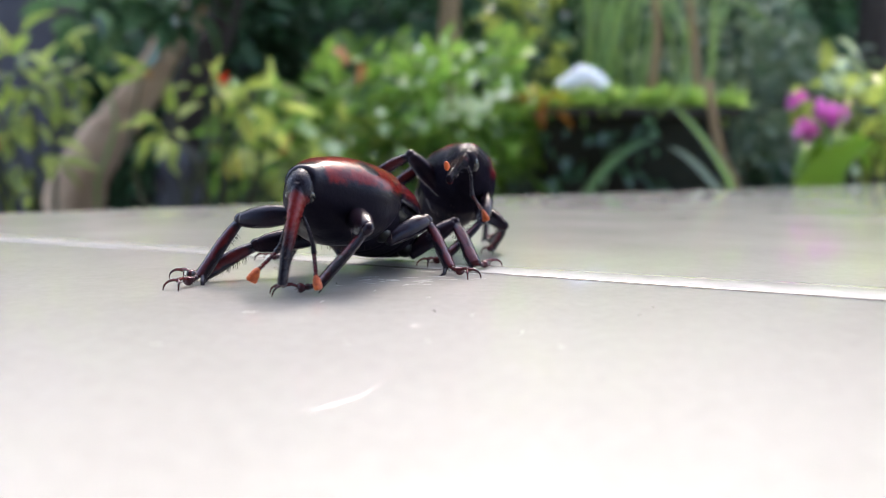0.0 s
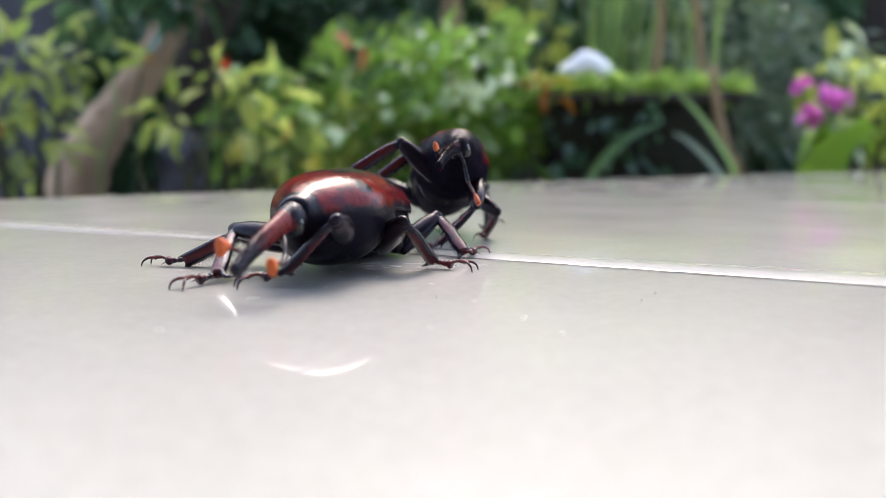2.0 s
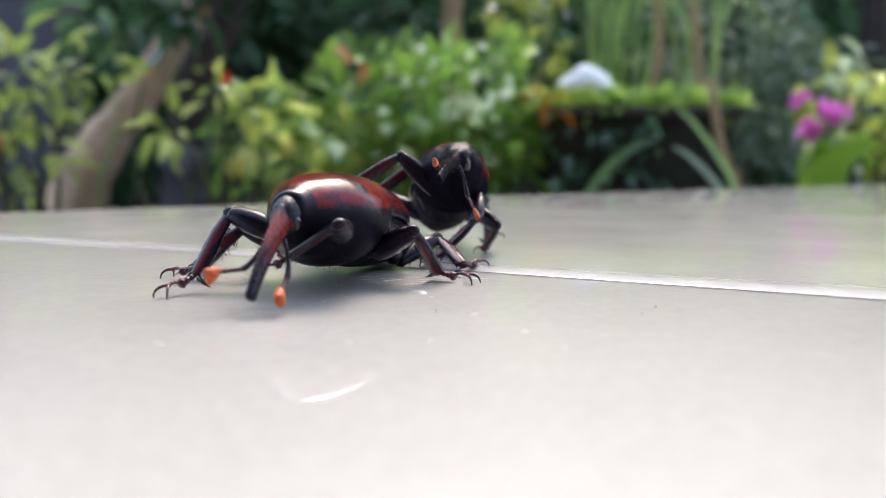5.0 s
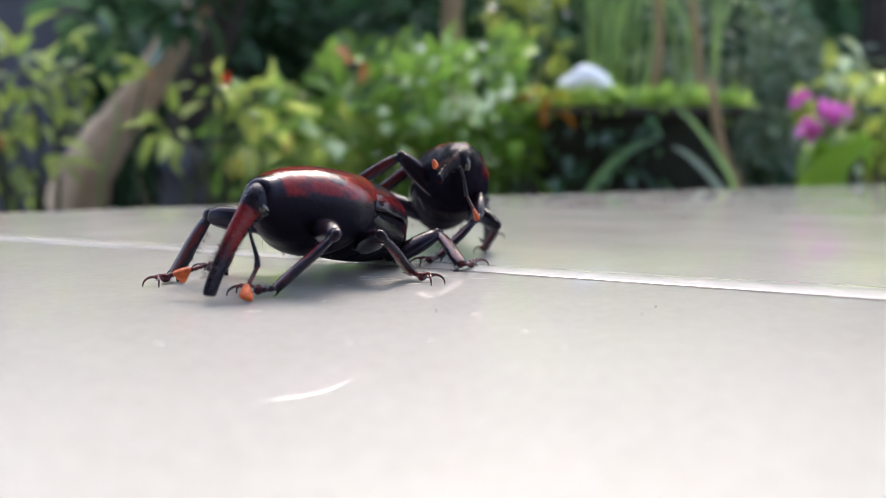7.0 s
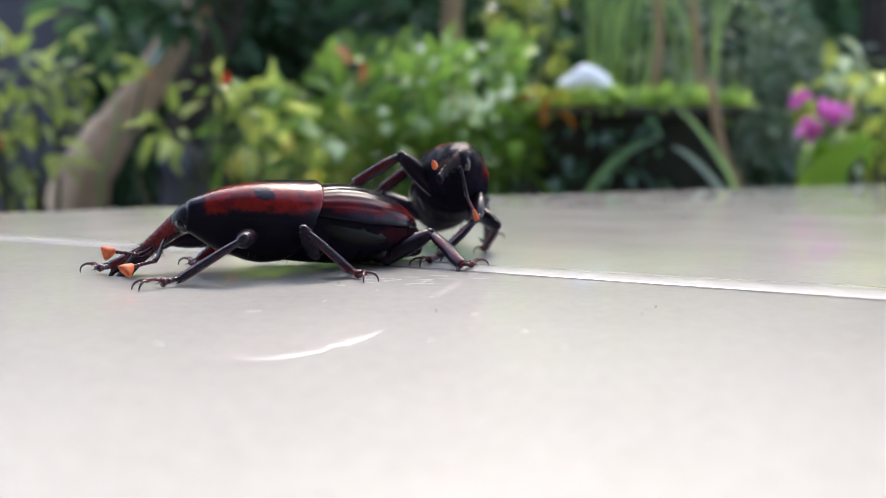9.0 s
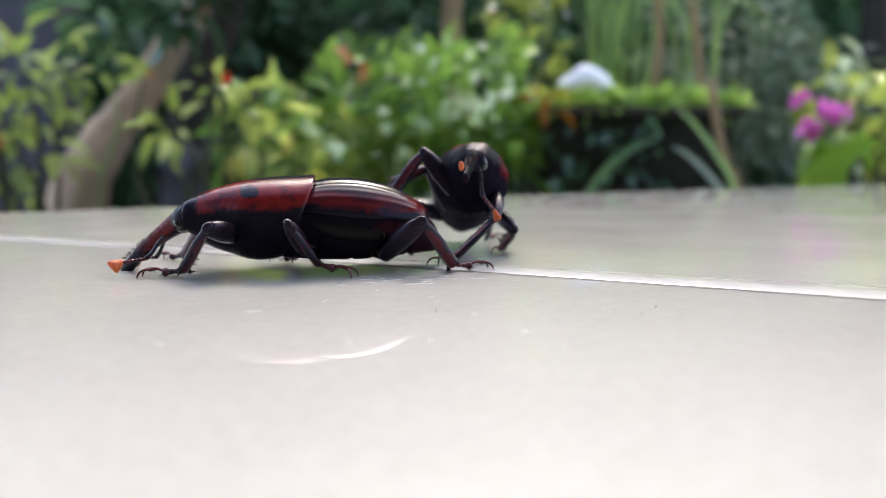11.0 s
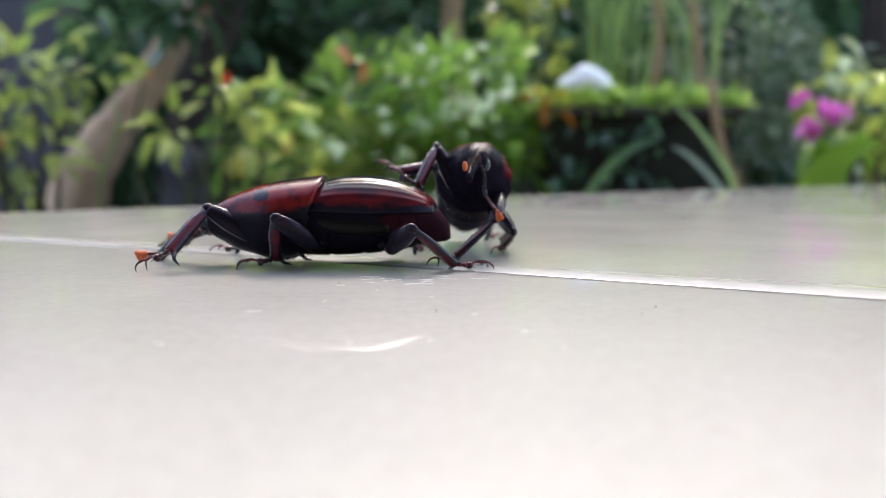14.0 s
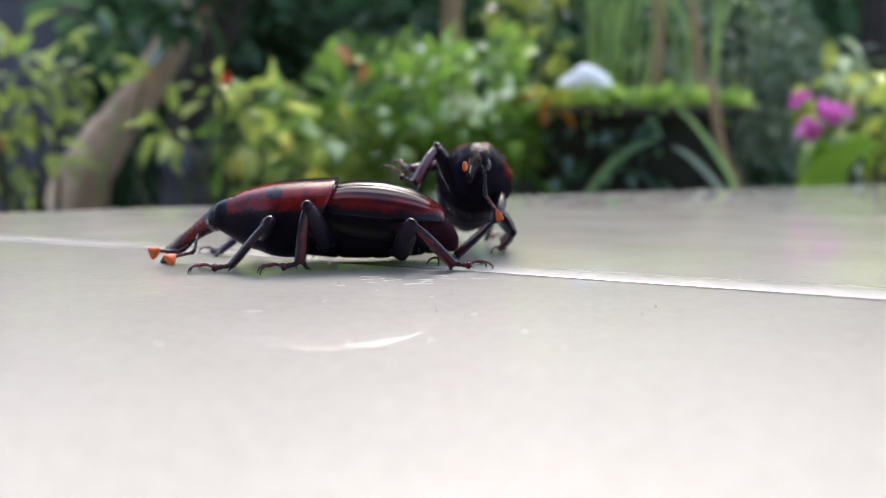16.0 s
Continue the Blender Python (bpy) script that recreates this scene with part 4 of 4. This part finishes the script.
part("leaf", ribbon("leaf", [(0.53, 1.12, GZ), (0.545, 1.12, -0.07), (0.57, 1.12, -0.005), (0.605, 1.12, 0.035), (0.655, 1.12, 0.062)], 0.055, M["leaf_broad"]), orchid, "broad fresh green leaf")
shrub("lime_shrub", "light yellow-green shrub beside the orchid", (0.80, 1.35, GZ),
      [((0.78, 1.35, 0.13), (0.08, 0.1, 0.05)), ((0.86, 1.35, 0.08), (0.10, 0.1, 0.08)), ((0.70, 1.4, 0.17), (0.05, 0.08, 0.04))],
      105, M["leaf_lime"], 0.06, 0.5, 71, 8, None, 0.3, 0.6)
shrub("grey_green_shrub", "fine-leaved grey-green shrub in the shade", (0.75, 2.0, GZ),
      [((0.75, 2.0, 0.35), (0.25, 0.2, 0.16)), ((0.9, 2.0, 0.2), (0.22, 0.2, 0.18)), ((0.7, 2.0, 0.12), (0.2, 0.2, 0.14))],
      800, M["leaf_grey"], 0.055, 0.35, 72, 8, None, 0.3, 0.6)

ps = root("pale_sprigs", "pale silvery leaves on thin stems beside the orchid", "plant")
for i, (x, z) in enumerate(((0.69, 0.24), (0.695, 0.21), (0.665, 0.177), (0.70, 0.177), (0.725, 0.168), (0.73, 0.026), (0.737, -0.008))):
    rnd = random.Random(500 + i)
    part("leaf", scatter("leaf", [((x, 1.3, z), (0.3 * (-1) ** i, -0.7, -0.5 if z > 0.1 else -0.9))], M["leaf_bright"], 0.046, 0.5, rnd, 0.25, 5, 0.2), ps)
    part("stem", mesh_from("stem", *tube([(0.76, 1.32, GZ), (0.5 * (0.76 + x), 1.315, 0.5 * (GZ + z)), (x, 1.302, z)], [0.0025, 0.002, 0.0012], 6, 8), M["stem"]), ps)

vine = root("vine", "thin pale trailing vine before the leaning trunk", "vine")
part("tendril", mesh_from("tendril", *tube([(-0.60, 1.35, 0.16), (-0.585, 1.34, 0.10), (-0.60, 1.33, 0.04), (-0.615, 1.32, -0.02), (-0.61, 1.32, GZ)], [0.002, 0.0026, 0.0026, 0.002], 7, 20), M["leaf_strap"]), vine)
rnd = random.Random(9)
flecks = [ball((x, y, 0.0001), (s, s * 0.7, 0.00012), 6, 4) for x, y, s in [(rnd.uniform(-0.05, 0.03), rnd.uniform(0.07, 0.125), rnd.uniform(0.00004, 0.00008)) for i in range(4)]]
tagged(new("grit", mesh_from("grit", *join(*flecks), M["soil"])), "tiny dark specks of grit on the tiles", "grit", kind="stuff")

# fine pale scratches and dust fibres on the polished tile
strokes = []
for i in range(34):
    if i < 10:
        x, y, a, ln = rnd.uniform(-0.024, 0.014), rnd.uniform(0.056, 0.088), rnd.gauss(0.5, 0.7), rnd.uniform(0.0004, 0.0016)
    else:
        x, y, a, ln = rnd.gauss(-0.005, 0.005), rnd.gauss(0.0935, 0.0035), rnd.gauss(-0.05, 0.25), rnd.uniform(0.0006, 0.003)
    strokes.append(tube([(x, y, 0.00003), (x + ln * 0.5 * math.cos(a), y + ln * 0.5 * math.sin(a), 0.00005), (x + ln * math.cos(a + 0.1), y + ln * math.sin(a + 0.1), 0.00003)], [0.000012, 0.00002, 0.000012], 5))
tagged(new("dust_fibres", mesh_from("dust_fibres", *join(*strokes), M["pale"])), "fine pale dust fibres lying on the tiles", "dust", kind="stuff")


# ---- the two weevils and their moves ----
front = weevil("glossy black and red palm weevil walking on the tiles", 1, LEGS)
back = weevil("glossy black palm weevil holding on behind the other one", 2, BACK_LEGS, "dark_pronotum")
STEP = 0.1
TIMES = [i * STEP for i in range(161)]


def glide(rows, t):
    """Numbers between rows (time first), without overshoot."""
    if t <= rows[0][0]:
        return list(rows[0][1:])
    for a, b in zip(rows, rows[1:]):
        if t <= b[0]:
            k = (t - a[0]) / (b[0] - a[0])
            if b[0] - a[0] > 1.0:
                k = k * k * (3 - 2 * k)
            else:
                k = 0.5 * k + 0.5 * k * k * (3 - 2 * k)
            return [p + (q - p) * k for p, q in zip(a[1:], b[1:])]
    return list(rows[-1][1:])


def turns(rows, *cols):
    """Angles unrolled, so that each goes the short way."""
    out = [list(r) for r in rows]
    for a, b in zip(out, out[1:]):
        for c in cols:
            while b[c] - a[c] > 180:
                b[c] -= 360
            while b[c] - a[c] < -180:
                b[c] += 360
    return out


def step_at(rows, t):
    """A foot's ankle and heading: it lifts while it moves."""
    for a, b in zip(rows, rows[1:]):
        if a[0] <= t < b[0]:
            far = math.hypot(b[1] - a[1], b[2] - a[2])
            k = (t - a[0]) / (b[0] - a[0])
            if b[0] - a[0] > 0.9:
                k = min(1.0, max(0.0, (k - 0.3) / 0.4))
            k = k * k * (3 - 2 * k)
            v = [p + (q - p) * k for p, q in zip(a[1:], b[1:])]
            v[2] += min(2.5, 0.3 * max(0.0, far - 1.5)) * math.sin(math.pi * k)
            return v
    return list(rows[-1][1:])


def facing(yaw, pitch, roll=0.0):
    return Matrix.Rotation(radians(yaw), 3, "Z") @ Matrix.Rotation(radians(-pitch), 3, "Y") @ Matrix.Rotation(radians(roll), 3, "X")


def frame_of(x, up):
    x = x.normalized()
    y = up.cross(x).normalized()
    return Matrix((x, y, x.cross(y))).transposed()


def put(place, turn):
    return Matrix.Translation(Vector(place) * MM) @ turn.to_4x4()


def animate(p, legs, body, head, feelers, feet, bend):
    body, head = turns(body, 4), turns(head, 1)
    feet = {k: turns(v, 4) for k, v in feet.items()}
    rows = {k: [] for k in p}
    for t in TIMES:
        x, y, z, yaw, pitch, roll = (glide(body, t) + [0.0])[:6]
        turn, place = facing(yaw, pitch, roll), Vector((x, y, z))
        rows["thing"].append((t, put(place, turn)))
        hy, hp = glide(head, t)
        ht = facing(hy, hp)
        rows["head"].append((t, put(NECK, ht)))
        rows["snout"].append((t, put(NECK, ht)))
        for nm, side in (("AL", 1), ("AR", -1)):
            ay, ap = glide(feelers[nm], t)
            rows[nm].append((t, put(NECK + ht @ Vector((4.2, 0.8 * side, -0.2)), ht @ facing(ay, ap))))
        inv = turn.transposed()
        for nm, (hip, lf, lt) in legs.items():
            hip = Vector(hip)
            fx, fy, fz, fa, *dip = step_at(feet[nm], t)
            foot = inv @ (Vector((fx, fy, fz)) - place)
            d = foot - hip
            far = min(d.length, (lf + lt) * 0.985)
            d.normalize()
            # the knee stands up and outward from the line between hip and foot
            pole = Vector(glide(bend.get(nm, [(0, 0, 0.35 if nm[0] == "L" else -0.35, 1.0)]), t))
            pole = (pole - d * pole.dot(d)).normalized()
            a = (lf * lf + far * far - lt * lt) / (2 * far)
            knee = hip + d * a + pole * math.sqrt(max(lf * lf - a * a, 0.01))
            end = hip + d * far
            rows[nm + "f"].append((t, put(hip, frame_of(knee - hip, pole))))
            rows[nm + "t"].append((t, put(knee, frame_of(end - knee, pole))))
            rise = dip[0] if dip else -min(0.7, max(0.04, (fz - 0.35) / 5.0)) if fz < 5 else 0.5
            go = inv @ Vector((math.cos(radians(fa)), math.sin(radians(fa)), rise))
            rows[nm + "s"].append((t, put(end, frame_of(go, inv @ Vector((0, 0, 1))))))
    return rows


BODY_A = [(0, -11.99, 99.84, 9.12, 255, 13.3), (0.5, -13.19, 100.19, 8.88, 256.6, 11.7), (1, -13.29, 98.93, 8.08, 256.8, 10), (1.5, -12.64, 97.33, 7.38, 259, 7.3), (2, -13.03, 94.32, 6.66, 259.4, 4), (2.5, -14.27, 94.23, 6.65, 259.5, 3.6), (3, -14.12, 94.48, 7.13, 260.4, 4.9), (3.5, -14.05, 94.69, 7.11, 260.1, 5.5), (4, -13.23, 95.04, 7.35, 260.8, 6.7), (6.5, -13.8, 94.66, 8.11, 252.4, 10.5), (7, -15.25, 98.39, 8.21, 248.4, 10.6), (7.5, -17.78, 96.6, 6.66, 251.2, 7.1), (8, -17.97, 99.88, 6.32, 245.4, 5.6)]
BODY_B = [(8.5, -19.16, 104.63, 6.33, 220.3, 4.3), (9, -20.13, 105.74, 6.8, 211.6, 5), (9.2, -21.11, 104.28, 6.52, 210.1, 2.7), (11.5, -19.26, 104.17, 7.61, 189.3, 1.7), (12, -17.94, 105.01, 7.39, 189.9, 1.1), (12.5, -17.33, 108.26, 7.03, 186.6, 1), (13, -16.75, 111.27, 7.25, 187.7, -0.7), (13.5, -18.05, 109.89, 6.95, 182.2, -1.8), (14, -18.4, 109.98, 7.32, 181.1, -2.3), (14.5, -18.27, 108.54, 7.92, 184.5, -1.1), (15, -17.81, 109.89, 8.71, 185.8, 1.2), (15.5, -16.81, 109.81, 8.61, 186.6, 0.2), (16, -16.92, 109.63, 7.07, 185.3, 1.8)]
BODY = BODY_A + BODY_B
HEAD = [(0, 10.2, -68.7), (0.5, 7.1, -67.5), (1, 9.3, -55.2), (1.5, -1, -42.9), (2, -6.1, -22), (2.5, 5.1, -29.8), (3, 18.3, -34), (3.5, 18.8, -35.5), (4, 6.3, -40.2), (6.5, -5.8, -52.7), (7, -11.2, -61.1), (7.5, 15.1, -36.7), (8, 13.9, -35.8), (8.5, 21.2, -34), (9, -31.4, -44.8), (9.2, -34.1, -37.2), (11.5, -19.1, -39.2), (12, -22.9, -34), (12.5, -14.5, -35.4), (13, -38.2, -28.3), (13.5, -25.4, -25.8), (14, -24.3, -24.6), (14.5, -33.7, -29.6), (15, -53.3, -42.1), (15.5, -53, -39.4), (16, -21.3, -36.8)]
ANT_L = [(0, 17, -28), (0.5, 14, -21), (1, 20, -9), (1.5, 27, -4), (2.5, 12, 7), (3, 28, 5), (3.5, 24, 1), (4, 11, -1), (6.5, 16, -15), (7, 20, -13), (7.5, 37, -2), (8, 19, 7), (8.5, 8, 13), (9, 58, -9), (9.2, 53, -11), (11.5, 51, -4), (12, 56, 1), (12.5, 35, 13), (13, 33, 9), (13.5, 47, 12), (14, 52, -4), (14.5, 75, -25), (15, 40, -16), (15.5, -20, -7), (16, 78, -20)]
ANT_R = [(0, -25, -15), (0.5, -24, -14), (1, -24, 15), (1.5, 1, 3), (2, -4, 15), (2.5, -30, 11), (3, -32, 9), (3.5, -30, 2), (4, -16, 10), (6.5, -43, 9), (7, -27, 7), (7.5, -36, 9), (8, -56, 10), (8.5, -37, 16), (9, 28, 23), (9.2, 34, 26), (11.5, -22, 4), (12, -38, 14), (15, -9, 18), (15.5, -8, 7), (16, 29, 9)]
FOOT_LH = [(0, 5.0, 103.0, 0.9, 55), (0.5, 3.8, 102.3, 0.9, 59), (1, 3.2, 101.6, 0.9, 60), (3, 3.0, 101.6, 0.9, 59), (9.2, 2.8, 102.6, 0.9, 57), (11.5, 1.6, 102.0, 0.9, 19), (13, 1.7, 102.3, 0.9, 21), (16, 1.6, 102.2, 0.9, 22)]
FOOT_LM_A = [(0, 1.4, 99.2, 0.9, 303), (0.5, 0.2, 95.9, 0.9, 332), (1, -1.4, 92.5, 0.9, 308), (1.5, -2.2, 91.7, 0.9, 318), (2, -1.1, 91.7, 0.9, 337), (2.5, -0.4, 91.9, 0.9, 332), (3, -0.6, 92.1, 0.9, 333), (3.5, -0.4, 92.3, 0.9, 334), (4, -0.1, 92.8, 0.9, 329), (6.5, -2.7, 92.5, 0.9, 319), (7, -3.9, 93.7, 0.9, 307), (7.5, -3.1, 97.2, 0.9, 314), (8, -9.4, 93.4, 0.9, 292)]
FOOT_LM_B = [(8.5, -10.2, 93.9, 0.9, 296), (9, -12.1, 95.9, 0.9, 304), (9.2, -17.8, 90.6, 1.8, 297), (11.5, -16.7, 97.4, 1.6, 342), (12, -16.9, 97.4, 1.4, 334), (12.5, -21.7, 100.6, 1.2, 198), (13, -21.7, 100.6, 1.8, 198), (13.5, -24.1, 105.3, 1.3, 195), (14, -24.2, 105.3, 1.3, 195), (14.5, -21.1, 102.3, 1.2, 205), (15, -21.6, 102.3, 1.9, 210), (15.5, -21.6, 102.3, 1.9, 210), (16, -19.9, 100.6, 1.2, 202)]
FOOT_LM = FOOT_LM_A + FOOT_LM_B
FOOT_LF_A = [(0, -14, 83.9, 0.9, 199), (0.5, -15.2, 82.9, 0.9, 207), (1, -14.4, 82.2, 0.9, 190), (1.5, -15.9, 85.2, 0.9, 222), (2, -17.4, 80, 1.5, 205), (2.5, -15.5, 79.6, 0.9, 137), (3, -6.7, 82.8, 0.9, 296), (3.5, -6.8, 83, 0.9, 297), (4, -13.5, 80.5, 3.5, 230), (4.2, -16.8, 83, 4.7, 200), (6.5, -21.7, 80.8, 0.9, 196), (7, -18.6, 80.8, 0.9, 166), (7.5, -17.9, 80.6, 0.9, 125), (8, -13.6, 85.8, 0.9, 275)]
FOOT_LF_B = [(8.5, -22.7, 86.2, 0.9, 262), (9, -32, 88.6, 0.9, 224), (9.2, -32, 89.9, 0.9, 240), (11.5, -34.3, 95.7, 0.9, 183), (12, -38.9, 101.9, 0.9, 222), (12.5, -38.6, 99.8, 3.7, 146), (13, -36.4, 97.8, 2.3, 185), (13.5, -34.3, 95.9, 2.3, 184), (14, -37.6, 100, 3.0, 160), (14.5, -39.7, 99.2, 2.3, 140), (15, -39.3, 100.5, 2.3, 148), (15.5, -38.2, 98.6, 2.3, 149), (16, -29.3, 100.5, 0.9, 190)]
FOOT_LF = FOOT_LF_A + FOOT_LF_B
FOOT_RF_A = [(0, -30.1, 90.6, 0.9, 253), (0.5, -23.4, 83.4, 0.9, 268), (1, -28.8, 84.5, 0.9, 237), (1.5, -22.2, 79.9, 0.9, 249), (2, -25.5, 81.3, 0.9, 240), (2.5, -27.4, 81, 0.9, 239), (3, -27.7, 82.8, 0.9, 242), (4, -27.8, 83, 0.9, 242), (6.5, -33, 90, 0.9, 250), (7, -34.3, 92.8, 0.9, 261), (7.5, -30.8, 87.2, 0.9, 237), (8, -42.8, 96.2, 0.9, 188)]
FOOT_RF_B = [(8.5, -39.1, 88.6, 0.9, 169), (9, -45.5, 97.2, 0.9, 145), (9.2, -45.2, 103, 0.9, 137), (11.5, -40.1, 112.5, 0.9, 151), (12, -40.2, 112.5, 0.9, 151), (12.5, -38.6, 108.5, 0.9, 132), (13, -39.6, 110.5, 0.9, 140), (13.5, -34.6, 124, 0.9, 153), (14, -34.9, 123.9, 0.9, 150), (14.5, -36, 123.9, 0.9, 137), (15, -36.3, 126.1, 0.9, 167), (15.5, -34.6, 120.8, 0.9, 185), (16, -36.7, 120.3, 0.9, 134)]
FOOT_RF = FOOT_RF_A + FOOT_RF_B
FOOT_RM = [(0, -30.9, 91.9, 0.9, 143), (0.5, -30.7, 96.4, 0.9, 169), (1, -33.5, 95.9, 0.9, 128), (1.5, -31.1, 98.3, 0.9, 175), (2, -33.2, 93.5, 0.9, 169), (2.5, -31.9, 89.2, 0.9, 139), (3, -31.9, 91.3, 0.9, 151), (4, -31.8, 91.6, 0.9, 152), (6.5, -30.1, 98.1, 0.9, 138), (7, -30.1, 98.2, 0.9, 139), (8, -32.7, 97.3, 0.9, 127), (9, -35.2, 104.6, 0.9, 127), (9.2, -35.2, 104.6, 0.9, 127), (11.5, -22.2, 110, 0.9, 136), (12.5, -22.2, 110, 0.9, 136), (13.5, -22.5, 112.2, 0.9, 144), (16, -17.9, 118.5, 0.9, 116)]

FRONT_FEET = {"LF": FOOT_LF, "LM": FOOT_LM, "LH": FOOT_LH, "RF": FOOT_RF, "RM": FOOT_RM,
              "RH": [(0, -24, 113, 0.9, 150), (4, -24, 113, 0.9, 150), (6.5, -22, 116, 0.9, 130), (8, -18, 122, 0.9, 110), (9.2, -15, 124, 0.9, 100), (11.5, -5, 122, 0.9, 80), (16, -4, 123, 0.9, 80)]}
# the other weevil: chest raised, facing the camera, one foreleg laid over its neighbour's back
BACK_BODY = [(0, 2.5, 129, 11.4, 277, 16, 0), (0.5, 0.9, 129, 11.4, 277, 16, 0), (9.2, 0.9, 129, 11.4, 277, 16, 0), (11.5, 5.0, 129, 11.4, 272, 16, 0), (16, 5.2, 129, 11.4, 272, 16, 0)]
BACK_HEAD = [(0, -24, -25.8), (0.5, -24.7, -26.1), (9.2, -24.7, -26.1), (11.5, -12.1, -26), (16, -13.1, -26)]
BACK_FEELERS = {"AL": [(0, 58.0, -76.0), (0.5, 36.0, -58.0), (9.2, 40.0, -69.0), (11.5, 60.0, -71.0), (16, 58.0, -72.0)],
                "AR": [(0, 4.0, 12.0), (0.5, 4.0, 18.0), (9.2, 2.0, 13.0), (11.5, 2.0, 10.0), (16, 2.0, 10.0)]}
BACK_FEET = {
    "RF": [(0, -12.5, 118, 12.3, 200, -0.9), (0.5, -14.2, 117.5, 12.0, 200, -0.9), (9.2, -14.2, 117.5, 12.0, 200, -0.9), (11.5, -8.2, 117, 10.4, 200, -0.7), (12.5, -8.2, 117, 10.4, 200, -0.7), (13.0, -2.6, 115, 11.6, 190, 0.5), (13.5, -4, 115, 11.8, 180, 0.5), (16, -4.5, 115, 12, 180, 0.5)],
    "RM": [(0, -9, 127, 11, 170, -0.8), (0.5, -10.8, 127, 10.8, 170, -0.8), (9.2, -10.8, 127, 10.8, 170, -0.8), (11.5, -8.5, 125, 12, 150, -0.6), (12.5, -8.5, 125, 12, 120, -0.6), (13, -7.5, 124, 14, 120, 0.2), (14, -7, 124, 14.0, 140, 0.2), (15, -5.5, 124, 14.2, 130, 0.2), (16, -5.5, 124, 14.2, 120, 0.2)],
    "RH": [(0, -12, 138, 0.9, 170), (16, -12, 138, 0.9, 170)],
    "LF": [(0, 0.8, 111, 0.9, 230), (0.5, -0.6, 111, 0.9, 230), (9.2, -0.6, 111, 0.9, 230), (11.5, 2.0, 111.5, 0.9, 230), (16, 2.0, 111.5, 0.9, 230)],
    "LM": [(0, 9.2, 128, 0.9, 255), (0.5, 7.6, 128, 0.9, 255), (9.2, 7.6, 128, 0.9, 255), (11.5, 10.6, 128, 0.9, 255), (16, 10.6, 128, 0.9, 255)],
    "LH": [(0, 9, 147, 0.9, 60), (16, 9, 147, 0.9, 60)]}

# which way each knee points, in the body
FRONT_BEND = {
    "LF": [(0, 0.66, 0.7, 0.0), (1.5, 0.7, 0.68, 0.2), (2.0, 0.9, 0.4, 0.5), (2.5, 0.78, 0.5, 0.36), (3.0, -0.6, 0.6, 0.5), (3.5, -0.6, 0.6, 0.5), (4.0, 0.9, 0.2, 0.1), (6.5, 0.35, 0.9, 0.4), (7.0, 0.35, 0.9, 0.3),
           (7.6, 0.1, 0.7, 0.6), (8, -0.35, 0.6, 0.55), (8.5, -0.3, 0.5, 0.8), (9.0, -0.08, 0.93, 0.36), (9.2, -0.08, 0.93, 0.4), (11.5, -0.1, 0.8, 0.6), (12.5, -0.08, 0.5, 0.85), (14, 0.4, -0.3, 0.8), (15, 0.1, 0.2, 0.9), (16, -0.3, 0.84, 0.45)],
    "RF": [(0, -0.24, -0.59, 0.77), (1.5, -0.57, -0.78, 0.25), (2.5, -0.58, -0.64, 0.51), (3, -0.6, -0.52, 0.6), (4, -0.52, -0.59, 0.62), (6.5, 0.1, -0.35, 0.93), (7, 0.1, -0.45, 0.89), (8, 0.0, -0.22, 0.97), (12.5, 0.1, -0.3, 0.9), (16, 0.01, -0.87, 0.47)],
    "LM": [(0, -0.54, -0.06, 0.84), (0.6, 0.2, 0.0, 0.95), (1.5, 0.75, -0.08, 0.65), (2.5, 0.78, -0.05, 0.63), (3.0, 0.75, 0.07, 0.66), (4.0, 0.76, 0.08, 0.64), (6.5, 0.82, 0.3, 0.5), (7.0, 0.89, 0.18, 0.42), (8.0, 0.54, -0.26, 0.8), (8.5, 0.8, 0.25, 0.54), (9.0, 0.74, 0.24, 0.62),
           (11.5, 0.5, 0.4, 0.7), (12.5, 0.4, 0.62, 0.68), (14.0, 0.36, 0.62, 0.7), (16.0, 0.45, 0.6, 0.66)],
    "RM": [(0, 0.2, -0.31, 0.93), (1.5, 0.6, -0.05, 0.75), (2.5, -0.21, -0.36, 0.91), (3.0, -0.07, -0.24, 0.97), (4.0, -0.06, -0.22, 0.97), (16, 0.0, -0.35, 1.0)],
    "LH": [(0, -0.45, 0.21, 0.86), (1.5, -0.54, 0.32, 0.78), (2.5, -0.83, 0.23, 0.5), (3.0, -0.83, 0.11, 0.54), (4.0, -0.86, 0.1, 0.5), (7.0, -0.73, -0.15, 0.67), (8.0, -0.46, -0.07, 0.89), (8.5, -0.28, -0.17, 0.95), (9.0, -0.38, -0.6, 0.65), (9.2, -0.38, -0.55, 0.68),
           (11.5, 0.3, 0.6, 0.7), (12.5, 0.25, 0.53, 0.81), (14.0, 0.34, 0.67, 0.66), (16.0, 0.13, 0.69, 0.71)]}
BACK_BEND = {"RF": [(0, 0.1, -0.35, 1)], "RM": [(0, 0.1, -0.2, 1)], "LF": [(0, 0.5, 0.7, 0.3)], "LM": [(0, 0.8, -0.05, 0.5)]}


def motions():
    for p, rows in ((front, animate(front, LEGS, BODY, HEAD, {"AL": ANT_L, "AR": ANT_R}, FRONT_FEET, FRONT_BEND)),
                    (back, animate(back, BACK_LEGS, BACK_BODY, BACK_HEAD, BACK_FEELERS, BACK_FEET, BACK_BEND))):
        for k, r in rows.items():
            if r:
                walk(p[k], r)


motions()
